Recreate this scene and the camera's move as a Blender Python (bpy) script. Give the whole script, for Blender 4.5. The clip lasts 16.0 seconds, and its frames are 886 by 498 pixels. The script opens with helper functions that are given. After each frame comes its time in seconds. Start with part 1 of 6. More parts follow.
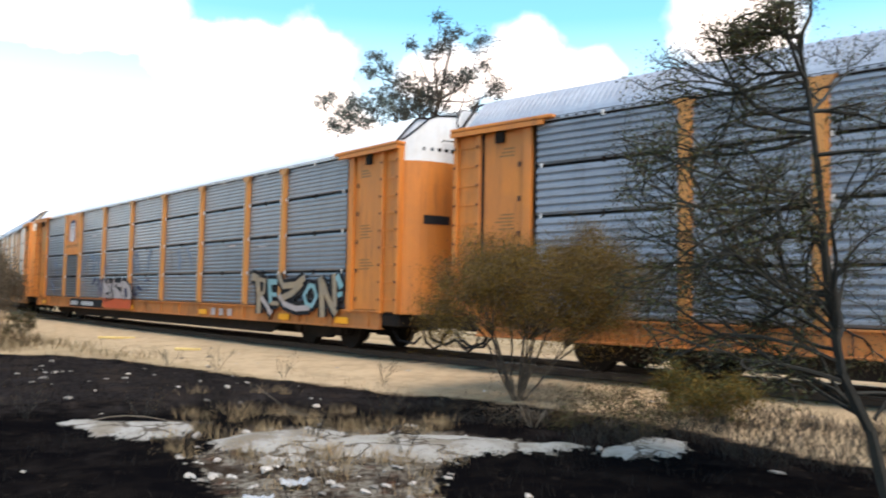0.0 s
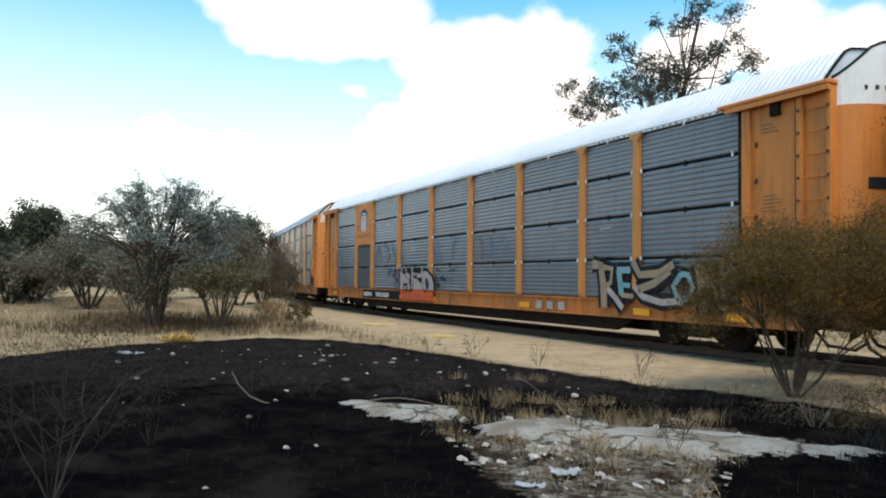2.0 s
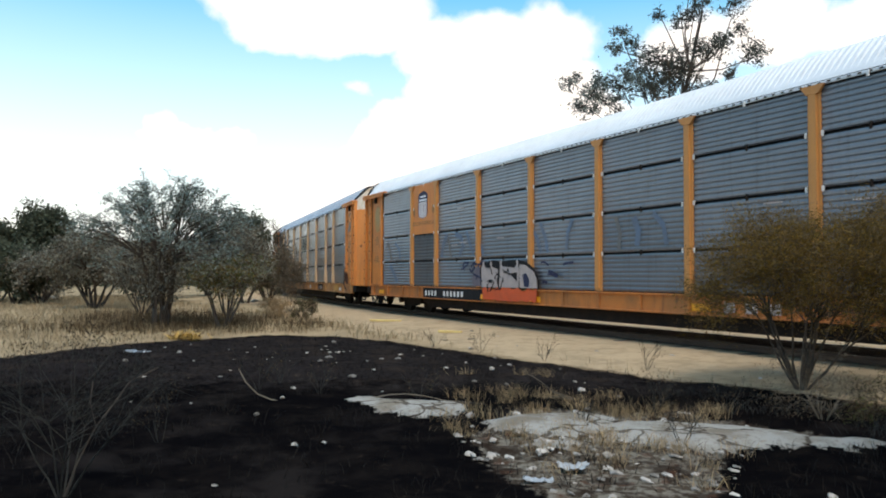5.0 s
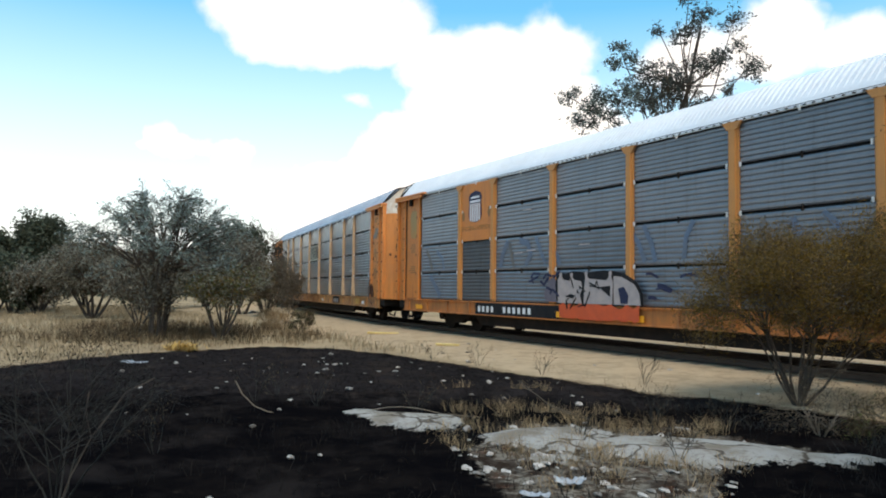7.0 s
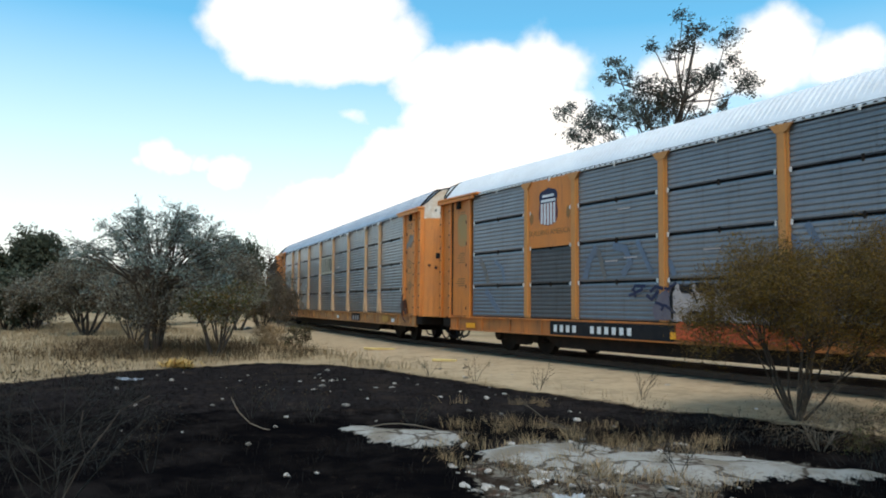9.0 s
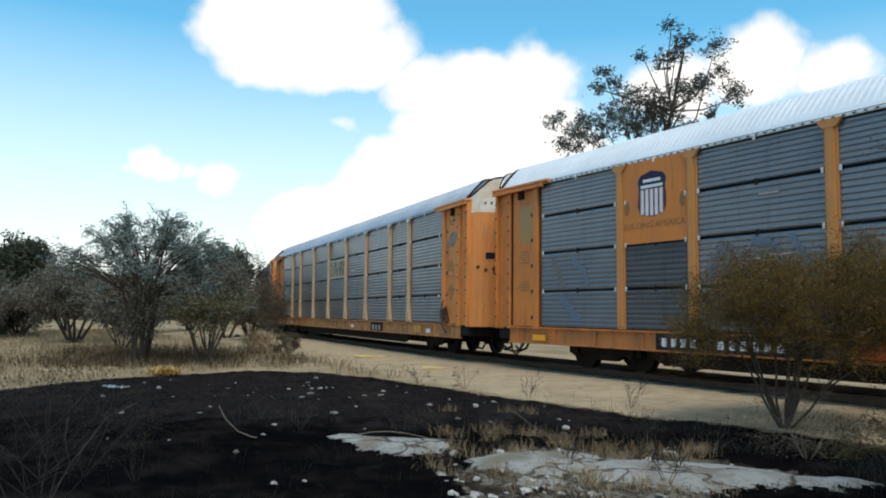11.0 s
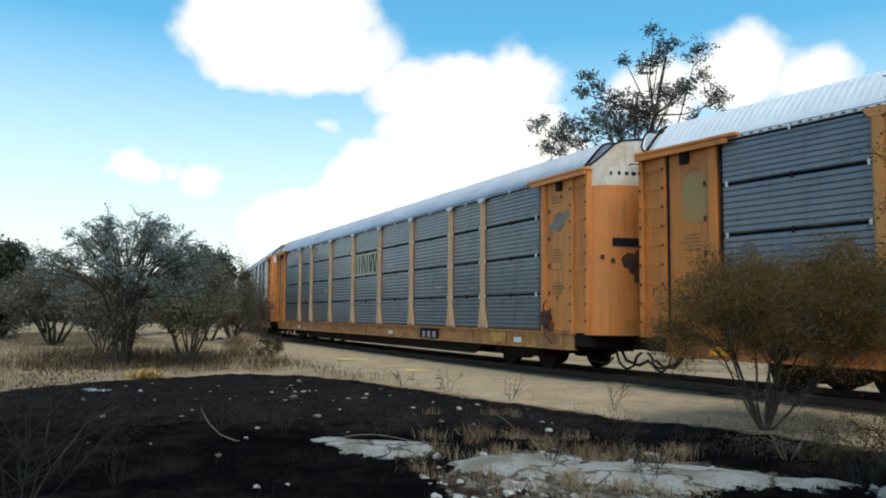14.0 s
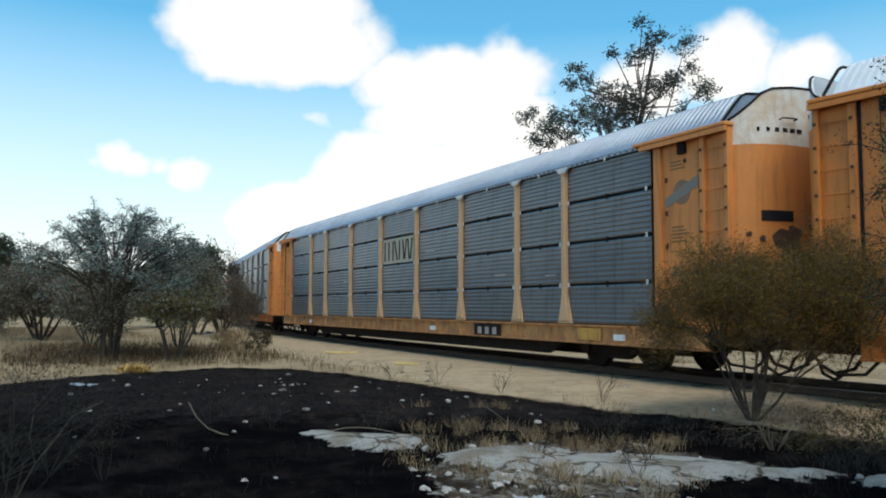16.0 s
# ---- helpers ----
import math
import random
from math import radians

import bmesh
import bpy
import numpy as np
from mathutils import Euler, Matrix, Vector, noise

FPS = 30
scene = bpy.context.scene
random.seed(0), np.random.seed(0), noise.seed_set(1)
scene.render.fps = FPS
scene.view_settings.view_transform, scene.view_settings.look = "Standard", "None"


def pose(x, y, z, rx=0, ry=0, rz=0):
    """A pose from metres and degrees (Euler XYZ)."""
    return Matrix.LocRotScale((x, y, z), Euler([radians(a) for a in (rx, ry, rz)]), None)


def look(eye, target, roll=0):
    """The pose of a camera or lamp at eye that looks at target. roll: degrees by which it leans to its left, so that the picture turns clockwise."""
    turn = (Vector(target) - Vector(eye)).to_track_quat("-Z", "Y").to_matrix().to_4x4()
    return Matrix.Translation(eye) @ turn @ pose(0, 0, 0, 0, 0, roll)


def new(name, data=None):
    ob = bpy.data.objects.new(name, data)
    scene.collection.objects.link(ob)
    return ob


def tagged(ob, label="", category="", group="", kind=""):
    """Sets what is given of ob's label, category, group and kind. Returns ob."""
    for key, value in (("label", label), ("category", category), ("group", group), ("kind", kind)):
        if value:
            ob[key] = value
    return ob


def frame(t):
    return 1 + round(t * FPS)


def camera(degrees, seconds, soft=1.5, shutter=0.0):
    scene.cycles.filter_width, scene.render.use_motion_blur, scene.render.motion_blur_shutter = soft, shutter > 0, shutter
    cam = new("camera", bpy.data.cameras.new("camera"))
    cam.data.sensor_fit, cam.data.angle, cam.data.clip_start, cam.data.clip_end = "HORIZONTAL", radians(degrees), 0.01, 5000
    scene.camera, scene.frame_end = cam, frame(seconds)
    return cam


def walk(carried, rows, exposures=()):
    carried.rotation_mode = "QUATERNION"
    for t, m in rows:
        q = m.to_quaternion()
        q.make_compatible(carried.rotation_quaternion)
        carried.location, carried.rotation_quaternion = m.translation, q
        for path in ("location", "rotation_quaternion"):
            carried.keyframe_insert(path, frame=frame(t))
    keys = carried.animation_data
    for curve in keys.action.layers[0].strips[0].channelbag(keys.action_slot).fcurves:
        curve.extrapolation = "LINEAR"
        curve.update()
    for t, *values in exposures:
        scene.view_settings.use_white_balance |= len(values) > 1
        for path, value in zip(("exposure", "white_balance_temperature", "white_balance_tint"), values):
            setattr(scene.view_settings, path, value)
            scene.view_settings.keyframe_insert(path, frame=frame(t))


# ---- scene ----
cam = camera(59.0, 16.0, soft=1.95, shutter=0.3)
PATH = [
    (0, pose(0.179, 0.089, 1.215, 93.56, -1.21, 42.26)),
    (0.5, pose(0.122, 0.064, 1.218, 92.67, -1.83, 49.64)),
    (1, pose(0.063, 0.046, 1.212, 92.45, -1.51, 54.49)),
    (1.5, pose(0.034, 0.014, 1.210, 92.47, -0.91, 57.66)),
    (2, pose(0.012, 0.002, 1.212, 92.42, -0.87, 59.83)),
    (2.5, pose(0.010, 0.002, 1.212, 92.23, -0.42, 60.28)),
    (3, pose(0.004, -0.002, 1.214, 92.13, -0.11, 60.38)),
    (3.5, pose(0.004, -0.002, 1.213, 92.31, -0.01, 60.72)),
    (4, pose(0.006, -0.001, 1.214, 92.17, 0.01, 60.46)),
    (6.5, pose(0.004, -0.011, 1.218, 92.55, -0.71, 59.97)),
    (7, pose(0.008, -0.006, 1.217, 93.01, -0.73, 60.04)),
    (7.5, pose(0.001, -0.011, 1.214, 93.04, -0.65, 60.15)),
    (8, pose(-0.007, -0.014, 1.215, 93.37, -0.65, 60.19)),
    (8.5, pose(-0.012, -0.002, 1.215, 93.93, -0.50, 60.05)),
    (9, pose(-0.012, -0.001, 1.222, 94.12, -0.51, 59.78)),
    (11.5, pose(-0.014, 0.008, 1.215, 94.80, -0.56, 58.80)),
    (12, pose(-0.010, 0.009, 1.216, 94.71, -0.39, 58.47)),
    (12.5, pose(-0.000, -0.003, 1.225, 94.92, -0.53, 58.14)),
    (13, pose(0.003, 0.005, 1.223, 94.85, -0.71, 57.71)),
    (13.5, pose(0.008, -0.005, 1.217, 94.84, -0.68, 57.61)),
    (14, pose(0.004, -0.003, 1.218, 94.92, -0.63, 57.84)),
    (14.5, pose(0.003, 0.001, 1.214, 94.93, -0.65, 57.48)),
    (15, pose(-0.001, 0.002, 1.213, 94.70, -0.50, 57.21)),
    (15.5, pose(-0.004, 0.013, 1.214, 94.44, -0.41, 57.12)),
    (16, pose(-0.010, 0.020, 1.213, 94.41, -0.39, 57.08)),
]
# the clip's camera brightens its picture at the start and settles later
walk(cam, PATH, exposures=[(0.0, 0.80, 7200, 20), (0.5, 0.74, 7150, 18), (1.0, 0.58, 7050, 16), (1.5, 0.40, 6850, 14), (2.0, 0.31, 6800, 13), (4.0, 0.26, 6800, 13),
                          (6.5, 0.23, 6700, 12), (8.0, 0.14, 6600, 11), (9.0, 0.06, 6520, 10), (11.5, -0.03, 6350, 9), (14.0, -0.05, 6300, 8), (16.0, -0.09, 6270, 8)])

# ---- light: broken cloud, high hazy sun ahead of the train ----
SUN_EL, SUN_AZ = radians(62), radians(107)   # azimuth clockwise from +y


def build_world():
    w = bpy.data.worlds.new("sky")
    w.use_nodes = True
    scene.world = w
    nt = w.node_tree
    N, L = nt.nodes, nt.links
    N.clear()

    def node(kind, **inputs):
        n = N.new(kind)
        for k, v in inputs.items():
            n.inputs[int(k[1:])].default_value = v
        return n

    def m(op, a, b=None, c=None, clamp=False):
        n = N.new("ShaderNodeMath")
        n.operation, n.use_clamp = op, clamp
        for i, v in enumerate((a, b, c)):
            if v is None:
                continue
            if isinstance(v, (int, float)):
                n.inputs[i].default_value = v
            else:
                L.new(v, n.inputs[i])
        return n.outputs[0]
    out = N.new("ShaderNodeOutputWorld")
    bg = N.new("ShaderNodeBackground")
    L.new(bg.outputs[0], out.inputs[0])
    sky = N.new("ShaderNodeTexSky")
    sky.sky_type, sky.sun_disc = "NISHITA", False
    sky.sun_elevation, sky.sun_rotation = SUN_EL, SUN_AZ
    sky.air_density, sky.dust_density, sky.ozone_density = 1.0, 0.6, 1.6
    tc = N.new("ShaderNodeTexCoord")
    d = tc.outputs["Generated"]
    sep = N.new("ShaderNodeSeparateXYZ")
    L.new(d, sep.inputs[0])
    # warp the direction, so that the clouds' edges billow
    n1 = N.new("ShaderNodeTexNoise")
    n1.inputs["Scale"].default_value, n1.inputs["Detail"].default_value, n1.inputs["Roughness"].default_value = 13.0, 6.0, 0.52
    L.new(d, n1.inputs["Vector"])
    best = None
    for x, y, z, r in CLOUDS:
        v = N.new("ShaderNodeVectorMath")
        v.operation = "SUBTRACT"
        L.new(d, v.inputs[0])
        v.inputs[1].default_value = (x, y, z)
        s = N.new("ShaderNodeVectorMath")
        s.operation = "MULTIPLY"
        L.new(v.outputs[0], s.inputs[0])
        s.inputs[1].default_value = (1, 1, 1.45)
        ln = N.new("ShaderNodeVectorMath")
        ln.operation = "LENGTH"
        L.new(s.outputs[0], ln.inputs[0])
        val = m("SUBTRACT", r, ln.outputs["Value"])
        best = val if best is None else m("MAXIMUM", best, val)
    # unseen sky behind: broken cloud of the same kind, added to neutralise ambient light
    n2 = N.new("ShaderNodeTexNoise")
    n2.inputs["Scale"].default_value, n2.inputs["Detail"].default_value = 2.6, 6.0
    L.new(d, n2.inputs["Vector"])
    away = m("MULTIPLY_ADD", sep.outputs[0], 0.8, 0.15, clamp=True)
    rest = m("SUBTRACT", m("MULTIPLY", m("SUBTRACT", n2.outputs["Fac"], 0.40), 0.9), m("MULTIPLY", m("SUBTRACT", 1.0, away), 0.5))
    best = m("MAXIMUM", best, rest)
    edge = m("MULTIPLY_ADD", m("SUBTRACT", n1.outputs["Fac"], 0.5), 0.10, best)
    dens = N.new("ShaderNodeMapRange")
    dens.interpolation_type = "SMOOTHSTEP"
    L.new(edge, dens.inputs["Value"])
    dens.inputs["From Min"].default_value, dens.inputs["From Max"].default_value = -0.010, 0.030
    # pale veil towards the horizon
    veil = N.new("ShaderNodeMapRange")
    L.new(sep.outputs[2], veil.inputs["Value"])
    veil.inputs["From Min"].default_value, veil.inputs["From Max"].default_value = 0.34, 0.06
    veil.inputs["To Max"].default_value = 0.9
    fac = m("MAXIMUM", dens.outputs[0], veil.outputs[0])
    sc = N.new("ShaderNodeVectorMath")
    sc.operation = "MULTIPLY"
    L.new(sky.outputs[0], sc.inputs[0])
    sc.inputs[1].default_value = SKY
    mix = N.new("ShaderNodeMix")
    mix.data_type = "RGBA"
    L.new(fac, mix.inputs["Factor"])
    L.new(sc.outputs[0], mix.inputs[6])
    mix.inputs[7].default_value = (1.04 * CLOUD, 1.0 * CLOUD, 0.95 * CLOUD, 1)
    L.new(mix.outputs[2], bg.inputs["Color"])
    bg.inputs["Strength"].default_value = 1.0


SKY, CLOUD = (0.108, 0.222, 0.218), 1.1
CLOUDS = [(-0.882, 0.323, 0.342, 0.125), (-0.860, 0.402, 0.316, 0.075), (-0.905, 0.262, 0.336, 0.07), (-0.838, 0.469, 0.279, 0.068),
          (-0.802, 0.531, 0.274, 0.088), (-0.757, 0.584, 0.293, 0.068), (-0.778, 0.583, 0.233, 0.085), (-0.833, 0.500, 0.236, 0.079),
          (-0.655, 0.704, 0.274, 0.068), (-0.573, 0.768, 0.285, 0.072), (-0.520, 0.808, 0.278, 0.055), (-0.971, 0.167, 0.174, 0.044),
          (-0.979, 0.120, 0.165, 0.020), (-0.967, 0.190, 0.169, 0.040), (-0.955, 0.240, 0.163, 0.032), (-0.975, 0.145, 0.168, 0.034), (-0.962, 0.216, 0.166, 0.03), (-0.894, 0.381, 0.237, 0.030), (-0.353, 0.882, 0.312, 0.087),
          (-0.861, 0.487, 0.148, 0.13), (-0.778, 0.601, 0.176, 0.12), (-0.922, 0.374, 0.106, 0.10)]
build_world()
sun = new("sun", bpy.data.lights.new("sun", "SUN"))
sun.data.energy, sun.data.angle, sun.data.color = 2.85, radians(38.0), (1.0, 0.89, 0.74)
sun.matrix_basis = look((0, 0, 60), (-math.sin(SUN_AZ) * math.cos(SUN_EL) * 10, -math.cos(SUN_AZ) * math.cos(SUN_EL) * 10, 60 - math.sin(SUN_EL) * 10))


# ---- materials ----
def material(name, base, second=None, rough=0.7, metal=0.0, scale=4.0, amount=0.5, grain=60.0, bump=0.15, dirt=None, dirt_amount=0.0,
             stretch=(1, 1, 1), island=0.0, each=0.0, translucent=0.0, spec=0.4, coat=0.0):
    """Two colours mixed by a coarse and a fine noise, dirt streaks, and relief; metres."""
    mt = bpy.data.materials.new(name)
    mt.use_nodes = True
    nt = mt.node_tree
    N, L = nt.nodes, nt.links
    bsdf = N["Principled BSDF"]
    tc = N.new("ShaderNodeTexCoord")
    mp = N.new("ShaderNodeMapping")
    mp.inputs["Scale"].default_value = stretch
    L.new(tc.outputs["Object"], mp.inputs[0])

    def noise_node(s, detail=5.0, rough_=0.6, vec=None):
        n = N.new("ShaderNodeTexNoise")
        n.inputs["Scale"].default_value, n.inputs["Detail"].default_value, n.inputs["Roughness"].default_value = s, detail, rough_
        L.new((vec or mp).outputs[0], n.inputs["Vector"])
        return n.outputs["Fac"]

    def ramp(v, a, b, top=1.0):
        r = N.new("ShaderNodeMapRange")
        r.interpolation_type = "SMOOTHSTEP"
        L.new(v, r.inputs["Value"])
        r.inputs["From Min"].default_value, r.inputs["From Max"].default_value, r.inputs["To Max"].default_value = a, b, top
        return r.outputs[0]

    def mixc(f, a, b):
        x = N.new("ShaderNodeMix")
        x.data_type = "RGBA"
        L.new(f, x.inputs["Factor"])
        for i, c in ((6, a), (7, b)):
            if isinstance(c, tuple):
                x.inputs[i].default_value = (*c, 1)
            else:
                L.new(c, x.inputs[i])
        return x.outputs[2]
    second = second or tuple(c * 0.7 for c in base)
    col = mixc(ramp(noise_node(scale), 0.35, 0.68, amount), base, second)
    fine = noise_node(grain, 3.0)
    col = mixc(ramp(fine, 0.45, 0.75, amount * 0.5), col, tuple(c * 0.75 for c in second))
    if dirt:
        ds = N.new("ShaderNodeMapping")
        ds.inputs["Scale"].default_value = (5.0, 5.0, 0.55)
        L.new(tc.outputs["Object"], ds.inputs[0])
        col = mixc(ramp(noise_node(1.4, 7.0, 0.65, ds), 0.48, 0.72, dirt_amount), col, dirt)
    for source, k in (("Random Per Island", island), ("Random", each)):
        if k:
            g = N.new("ShaderNodeNewGeometry" if source == "Random Per Island" else "ShaderNodeObjectInfo")
            hs = N.new("ShaderNodeHueSaturation")
            mr = N.new("ShaderNodeMapRange")
            L.new(g.outputs[source], mr.inputs["Value"])
            mr.inputs["To Min"].default_value, mr.inputs["To Max"].default_value = 1 - k, 1 + k
            L.new(mr.outputs[0], hs.inputs["Value"])
            L.new(col, hs.inputs["Color"])
            col = hs.outputs[0]
    L.new(col, bsdf.inputs["Base Color"])
    bsdf.inputs["Roughness"].default_value, bsdf.inputs["Metallic"].default_value = rough, metal
    bsdf.inputs["Specular IOR Level"].default_value = spec
    if coat:
        bsdf.inputs["Coat Weight"].default_value, bsdf.inputs["Coat Roughness"].default_value, bsdf.inputs["Coat IOR"].default_value = coat, 0.22, 1.7
    if bump:
        b = N.new("ShaderNodeBump")
        b.inputs["Strength"].default_value, b.inputs["Distance"].default_value = bump, 0.01
        L.new(fine, b.inputs["Height"])
        L.new(b.outputs[0], bsdf.inputs["Normal"])
    if translucent:
        tr = N.new("ShaderNodeBsdfTranslucent")
        L.new(col, tr.inputs["Color"])
        ms = N.new("ShaderNodeMixShader")
        ms.inputs[0].default_value = translucent
        L.new(bsdf.outputs[0], ms.inputs[1])
        L.new(tr.outputs[0], ms.inputs[2])
        L.new(ms.outputs[0], N["Material Output"].inputs[0])
    return mt


RUST = (0.13, 0.055, 0.03)
M_ORANGE = material("orange_paint", (0.62, 0.198, 0.033), (0.49, 0.165, 0.04), 0.55, 0, 1.2, 0.75, 45, 0.12, RUST, 0.42)
M_ORANGE_OLD = material("faded_orange_paint", (0.70, 0.245, 0.055), (0.58, 0.215, 0.065), 0.6, 0, 1.5, 0.7, 40, 0.15, RUST, 0.38)
M_POST = material("pale_orange_paint", (0.56, 0.235, 0.062), (0.46, 0.205, 0.068), 0.6, 0, 2.0, 0.7, 45, 0.12, RUST, 0.30)
M_POST_OLD = material("chalky_orange_paint", (0.62, 0.39, 0.22), (0.50, 0.32, 0.19), 0.65, 0, 2.0, 0.7, 45, 0.12, RUST, 0.35)
M_GALV = material("galvanised_steel", (0.112, 0.122, 0.146), (0.078, 0.086, 0.105), 0.42, 0.22, 0.9, 0.7, 30, 0.08, (0.062, 0.062, 0.069), 0.5, each=0.12, spec=0.5, coat=0.8)
M_GALV_DULL = material("dull_grey_steel", (0.092, 0.092, 0.098), (0.062, 0.062, 0.067), 0.6, 0.2, 0.9, 0.7, 30, 0.08, (0.05, 0.046, 0.042), 0.5, each=0.06)
M_GALV_DARK = material("weathered_galvanised_steel", (0.088, 0.091, 0.102), (0.050, 0.050, 0.055), 0.42, 0.2, 1.1, 0.8, 30, 0.08, (0.034, 0.027, 0.026), 0.75, each=0.14, spec=0.5, coat=0.8)
M_GALV_LIGHT = material("bright_galvanised_steel", (0.25, 0.285, 0.34), (0.18, 0.205, 0.25), 0.45, 0.4, 0.9, 0.7, 30, 0.08, (0.13, 0.13, 0.14), 0.4, each=0.10)
M_ROOF_WHITE = material("white_roof_paint", (0.64, 0.665, 0.71), (0.52, 0.55, 0.60), 0.5, 0, 0.7, 0.6, 30, 0.06, (0.42, 0.42, 0.42), 0.25)
M_ROOF_GREY = material("grey_roof_steel", (0.34, 0.38, 0.45), (0.25, 0.28, 0.34), 0.45, 0.3, 0.7, 0.7, 30, 0.06, (0.17, 0.17, 0.18), 0.4)
M_WHITE = material("chalky_white_paint", (0.72, 0.72, 0.74), (0.58, 0.57, 0.56), 0.6, 0, 2, 0.6, 40, 0.06, (0.35, 0.26, 0.18), 0.3)
M_DOOR_TOP = material("flaked_white_paint", (0.72, 0.66, 0.60), (0.55, 0.37, 0.22), 0.65, 0, 2.2, 0.8, 30, 0.1, (0.14, 0.06, 0.04), 0.35)
# black paint, also used as the shade inside the wagons
M_BLACK = material("black_paint_and_inner_shade", (0.015, 0.015, 0.018), (0.03, 0.028, 0.028), 0.8, 0, 3, 0.6, 60, 0.1, spec=0.08)
M_IRON = material("grimy_iron", (0.013, 0.011, 0.010), (0.028, 0.019, 0.015), 0.85, 0.0, 3, 0.7, 50, 0.25, spec=0.12)
M_RUST = material("rusted_steel", (0.10, 0.045, 0.028), (0.05, 0.022, 0.016), 0.85, 0, 5, 0.8, 60, 0.25)
M_RAIL = material("rail_steel", (0.075, 0.05, 0.038), (0.04, 0.027, 0.021), 0.55, 0.5, 4, 0.6, 60, 0.1)
M_SLEEPER = material("weathered_sleeper_wood", (0.13, 0.10, 0.075), (0.075, 0.055, 0.042), 0.9, 0, 3, 0.8, 50, 0.4, each=0.25)
M_AMBER = material("amber_reflector", (0.85, 0.36, 0.02), (0.75, 0.27, 0.02), 0.3, 0, 8, 0.3, 80, 0.0)
M_BLUE = material("navy_paint", (0.010, 0.014, 0.048), (0.016, 0.02, 0.06), 0.7, 0, 6, 0.5, 60, 0.05)
M_RED = material("dull_red_paint", (0.20, 0.028, 0.030), (0.15, 0.026, 0.028), 0.55, 0, 6, 0.5, 60, 0.05)
M_SPRAY_RED = material("red_orange_spray_paint", (0.60, 0.085, 0.022), (0.45, 0.07, 0.025), 0.5, 0, 5, 0.6, 60, 0.05)
M_SPRAY_WHITE = material("white_spray_paint", (0.42, 0.34, 0.32), (0.28, 0.245, 0.25), 0.6, 0, 5, 0.7, 60, 0.05)
M_SPRAY_PURPLE = material("dark_purple_spray_paint", (0.105, 0.085, 0.115), (0.14, 0.12, 0.14), 0.6, 0, 4, 0.8, 30, 0.05)
M_SPRAY_TAN = material("tan_spray_paint", (0.33, 0.235, 0.145), (0.22, 0.18, 0.145), 0.6, 0, 4, 0.7, 60, 0.05)
M_SPRAY_TEAL = material("teal_spray_paint", (0.16, 0.34, 0.36), (0.20, 0.30, 0.36), 0.6, 0, 4, 0.7, 60, 0.05)
M_GHOST_BLUE = material("washed_out_blue_paint", (0.125, 0.165, 0.235), (0.125, 0.140, 0.175), 0.85, 0, 3, 0.9, 30, 0.05, spec=0.1)
M_GHOST_TAN = material("washed_out_tan_paint", (0.165, 0.145, 0.130), (0.130, 0.130, 0.140), 0.85, 0, 3, 0.9, 30, 0.05, spec=0.1)
M_GREYGREEN = material("grey_green_patch_paint", (0.33, 0.215, 0.085), (0.42, 0.195, 0.055), 0.6, 0, 3, 0.7, 60, 0.05)
M_BROWN = material("brown_stencil_paint", (0.20, 0.095, 0.03), (0.30, 0.14, 0.04), 0.6, 0, 5, 0.6, 60, 0.05)
M_BARK = material("grey_brown_bark", (0.062, 0.048, 0.038), (0.034, 0.027, 0.023), 0.95, 0, 8, 0.7, 70, 0.5)
M_TWIG = material("bleached_twig", (0.15, 0.122, 0.095), (0.08, 0.064, 0.05), 0.95, 0, 8, 0.7, 70, 0.3)
M_LEAF_BUSH = material("olive_gold_leaf", (0.185, 0.114, 0.027), (0.092, 0.058, 0.020), 0.75, 0, 2.0, 0.8, 30, 0, island=0.45, translucent=0.35, spec=0.05)
M_LEAF_DARK = material("dark_grey_green_leaf", (0.068, 0.078, 0.050), (0.046, 0.052, 0.034), 0.7, 0, 1.5, 0.8, 30, 0, island=0.4, translucent=0.25, spec=0.25)
M_LEAF_GREY = material("grey_dusty_leaf", (0.225, 0.212, 0.170), (0.140, 0.130, 0.104), 0.7, 0, 1.5, 0.8, 30, 0, island=0.4, translucent=0.35, spec=0.3)
M_LEAF_FEATHER = material("blue_grey_feathery_leaf", (0.205, 0.260, 0.245), (0.125, 0.160, 0.150), 0.55, 0, 1.5, 0.8, 30, 0, island=0.4, translucent=0.35, spec=0.45)
M_LEAF_TALL = material("dark_blue_green_leaf", (0.052, 0.066, 0.060), (0.030, 0.038, 0.034), 0.6, 0, 1.0, 0.8, 30, 0, island=0.45, translucent=0.25, spec=0.35)
M_LEAF_RUSSET = material("dry_russet_leaf", (0.130, 0.098, 0.065), (0.076, 0.057, 0.040), 0.8, 0, 1.5, 0.8, 30, 0, island=0.4, translucent=0.3, spec=0.15)
M_LEAF_OLIVE = material("olive_green_leaf", (0.080, 0.088, 0.028), (0.055, 0.058, 0.022), 0.7, 0, 1.5, 0.8, 30, 0, island=0.4, translucent=0.3, spec=0.25)
M_LEAF_BROWN = material("dry_brown_leaf", (0.080, 0.055, 0.030), (0.050, 0.036, 0.022), 0.8, 0, 1.5, 0.8, 30, 0, island=0.4, translucent=0.25, spec=0.15)
M_STRAW = material("dry_straw", (0.31, 0.235, 0.145), (0.215, 0.16, 0.098), 0.85, 0, 0.8, 0.8, 30, 0, island=0.35, translucent=0.25, spec=0.2)
M_DEAD = material("dead_dark_stalk", (0.022, 0.021, 0.018), (0.013, 0.012, 0.010), 0.95, 0, 8, 0.7, 70, 0.3)
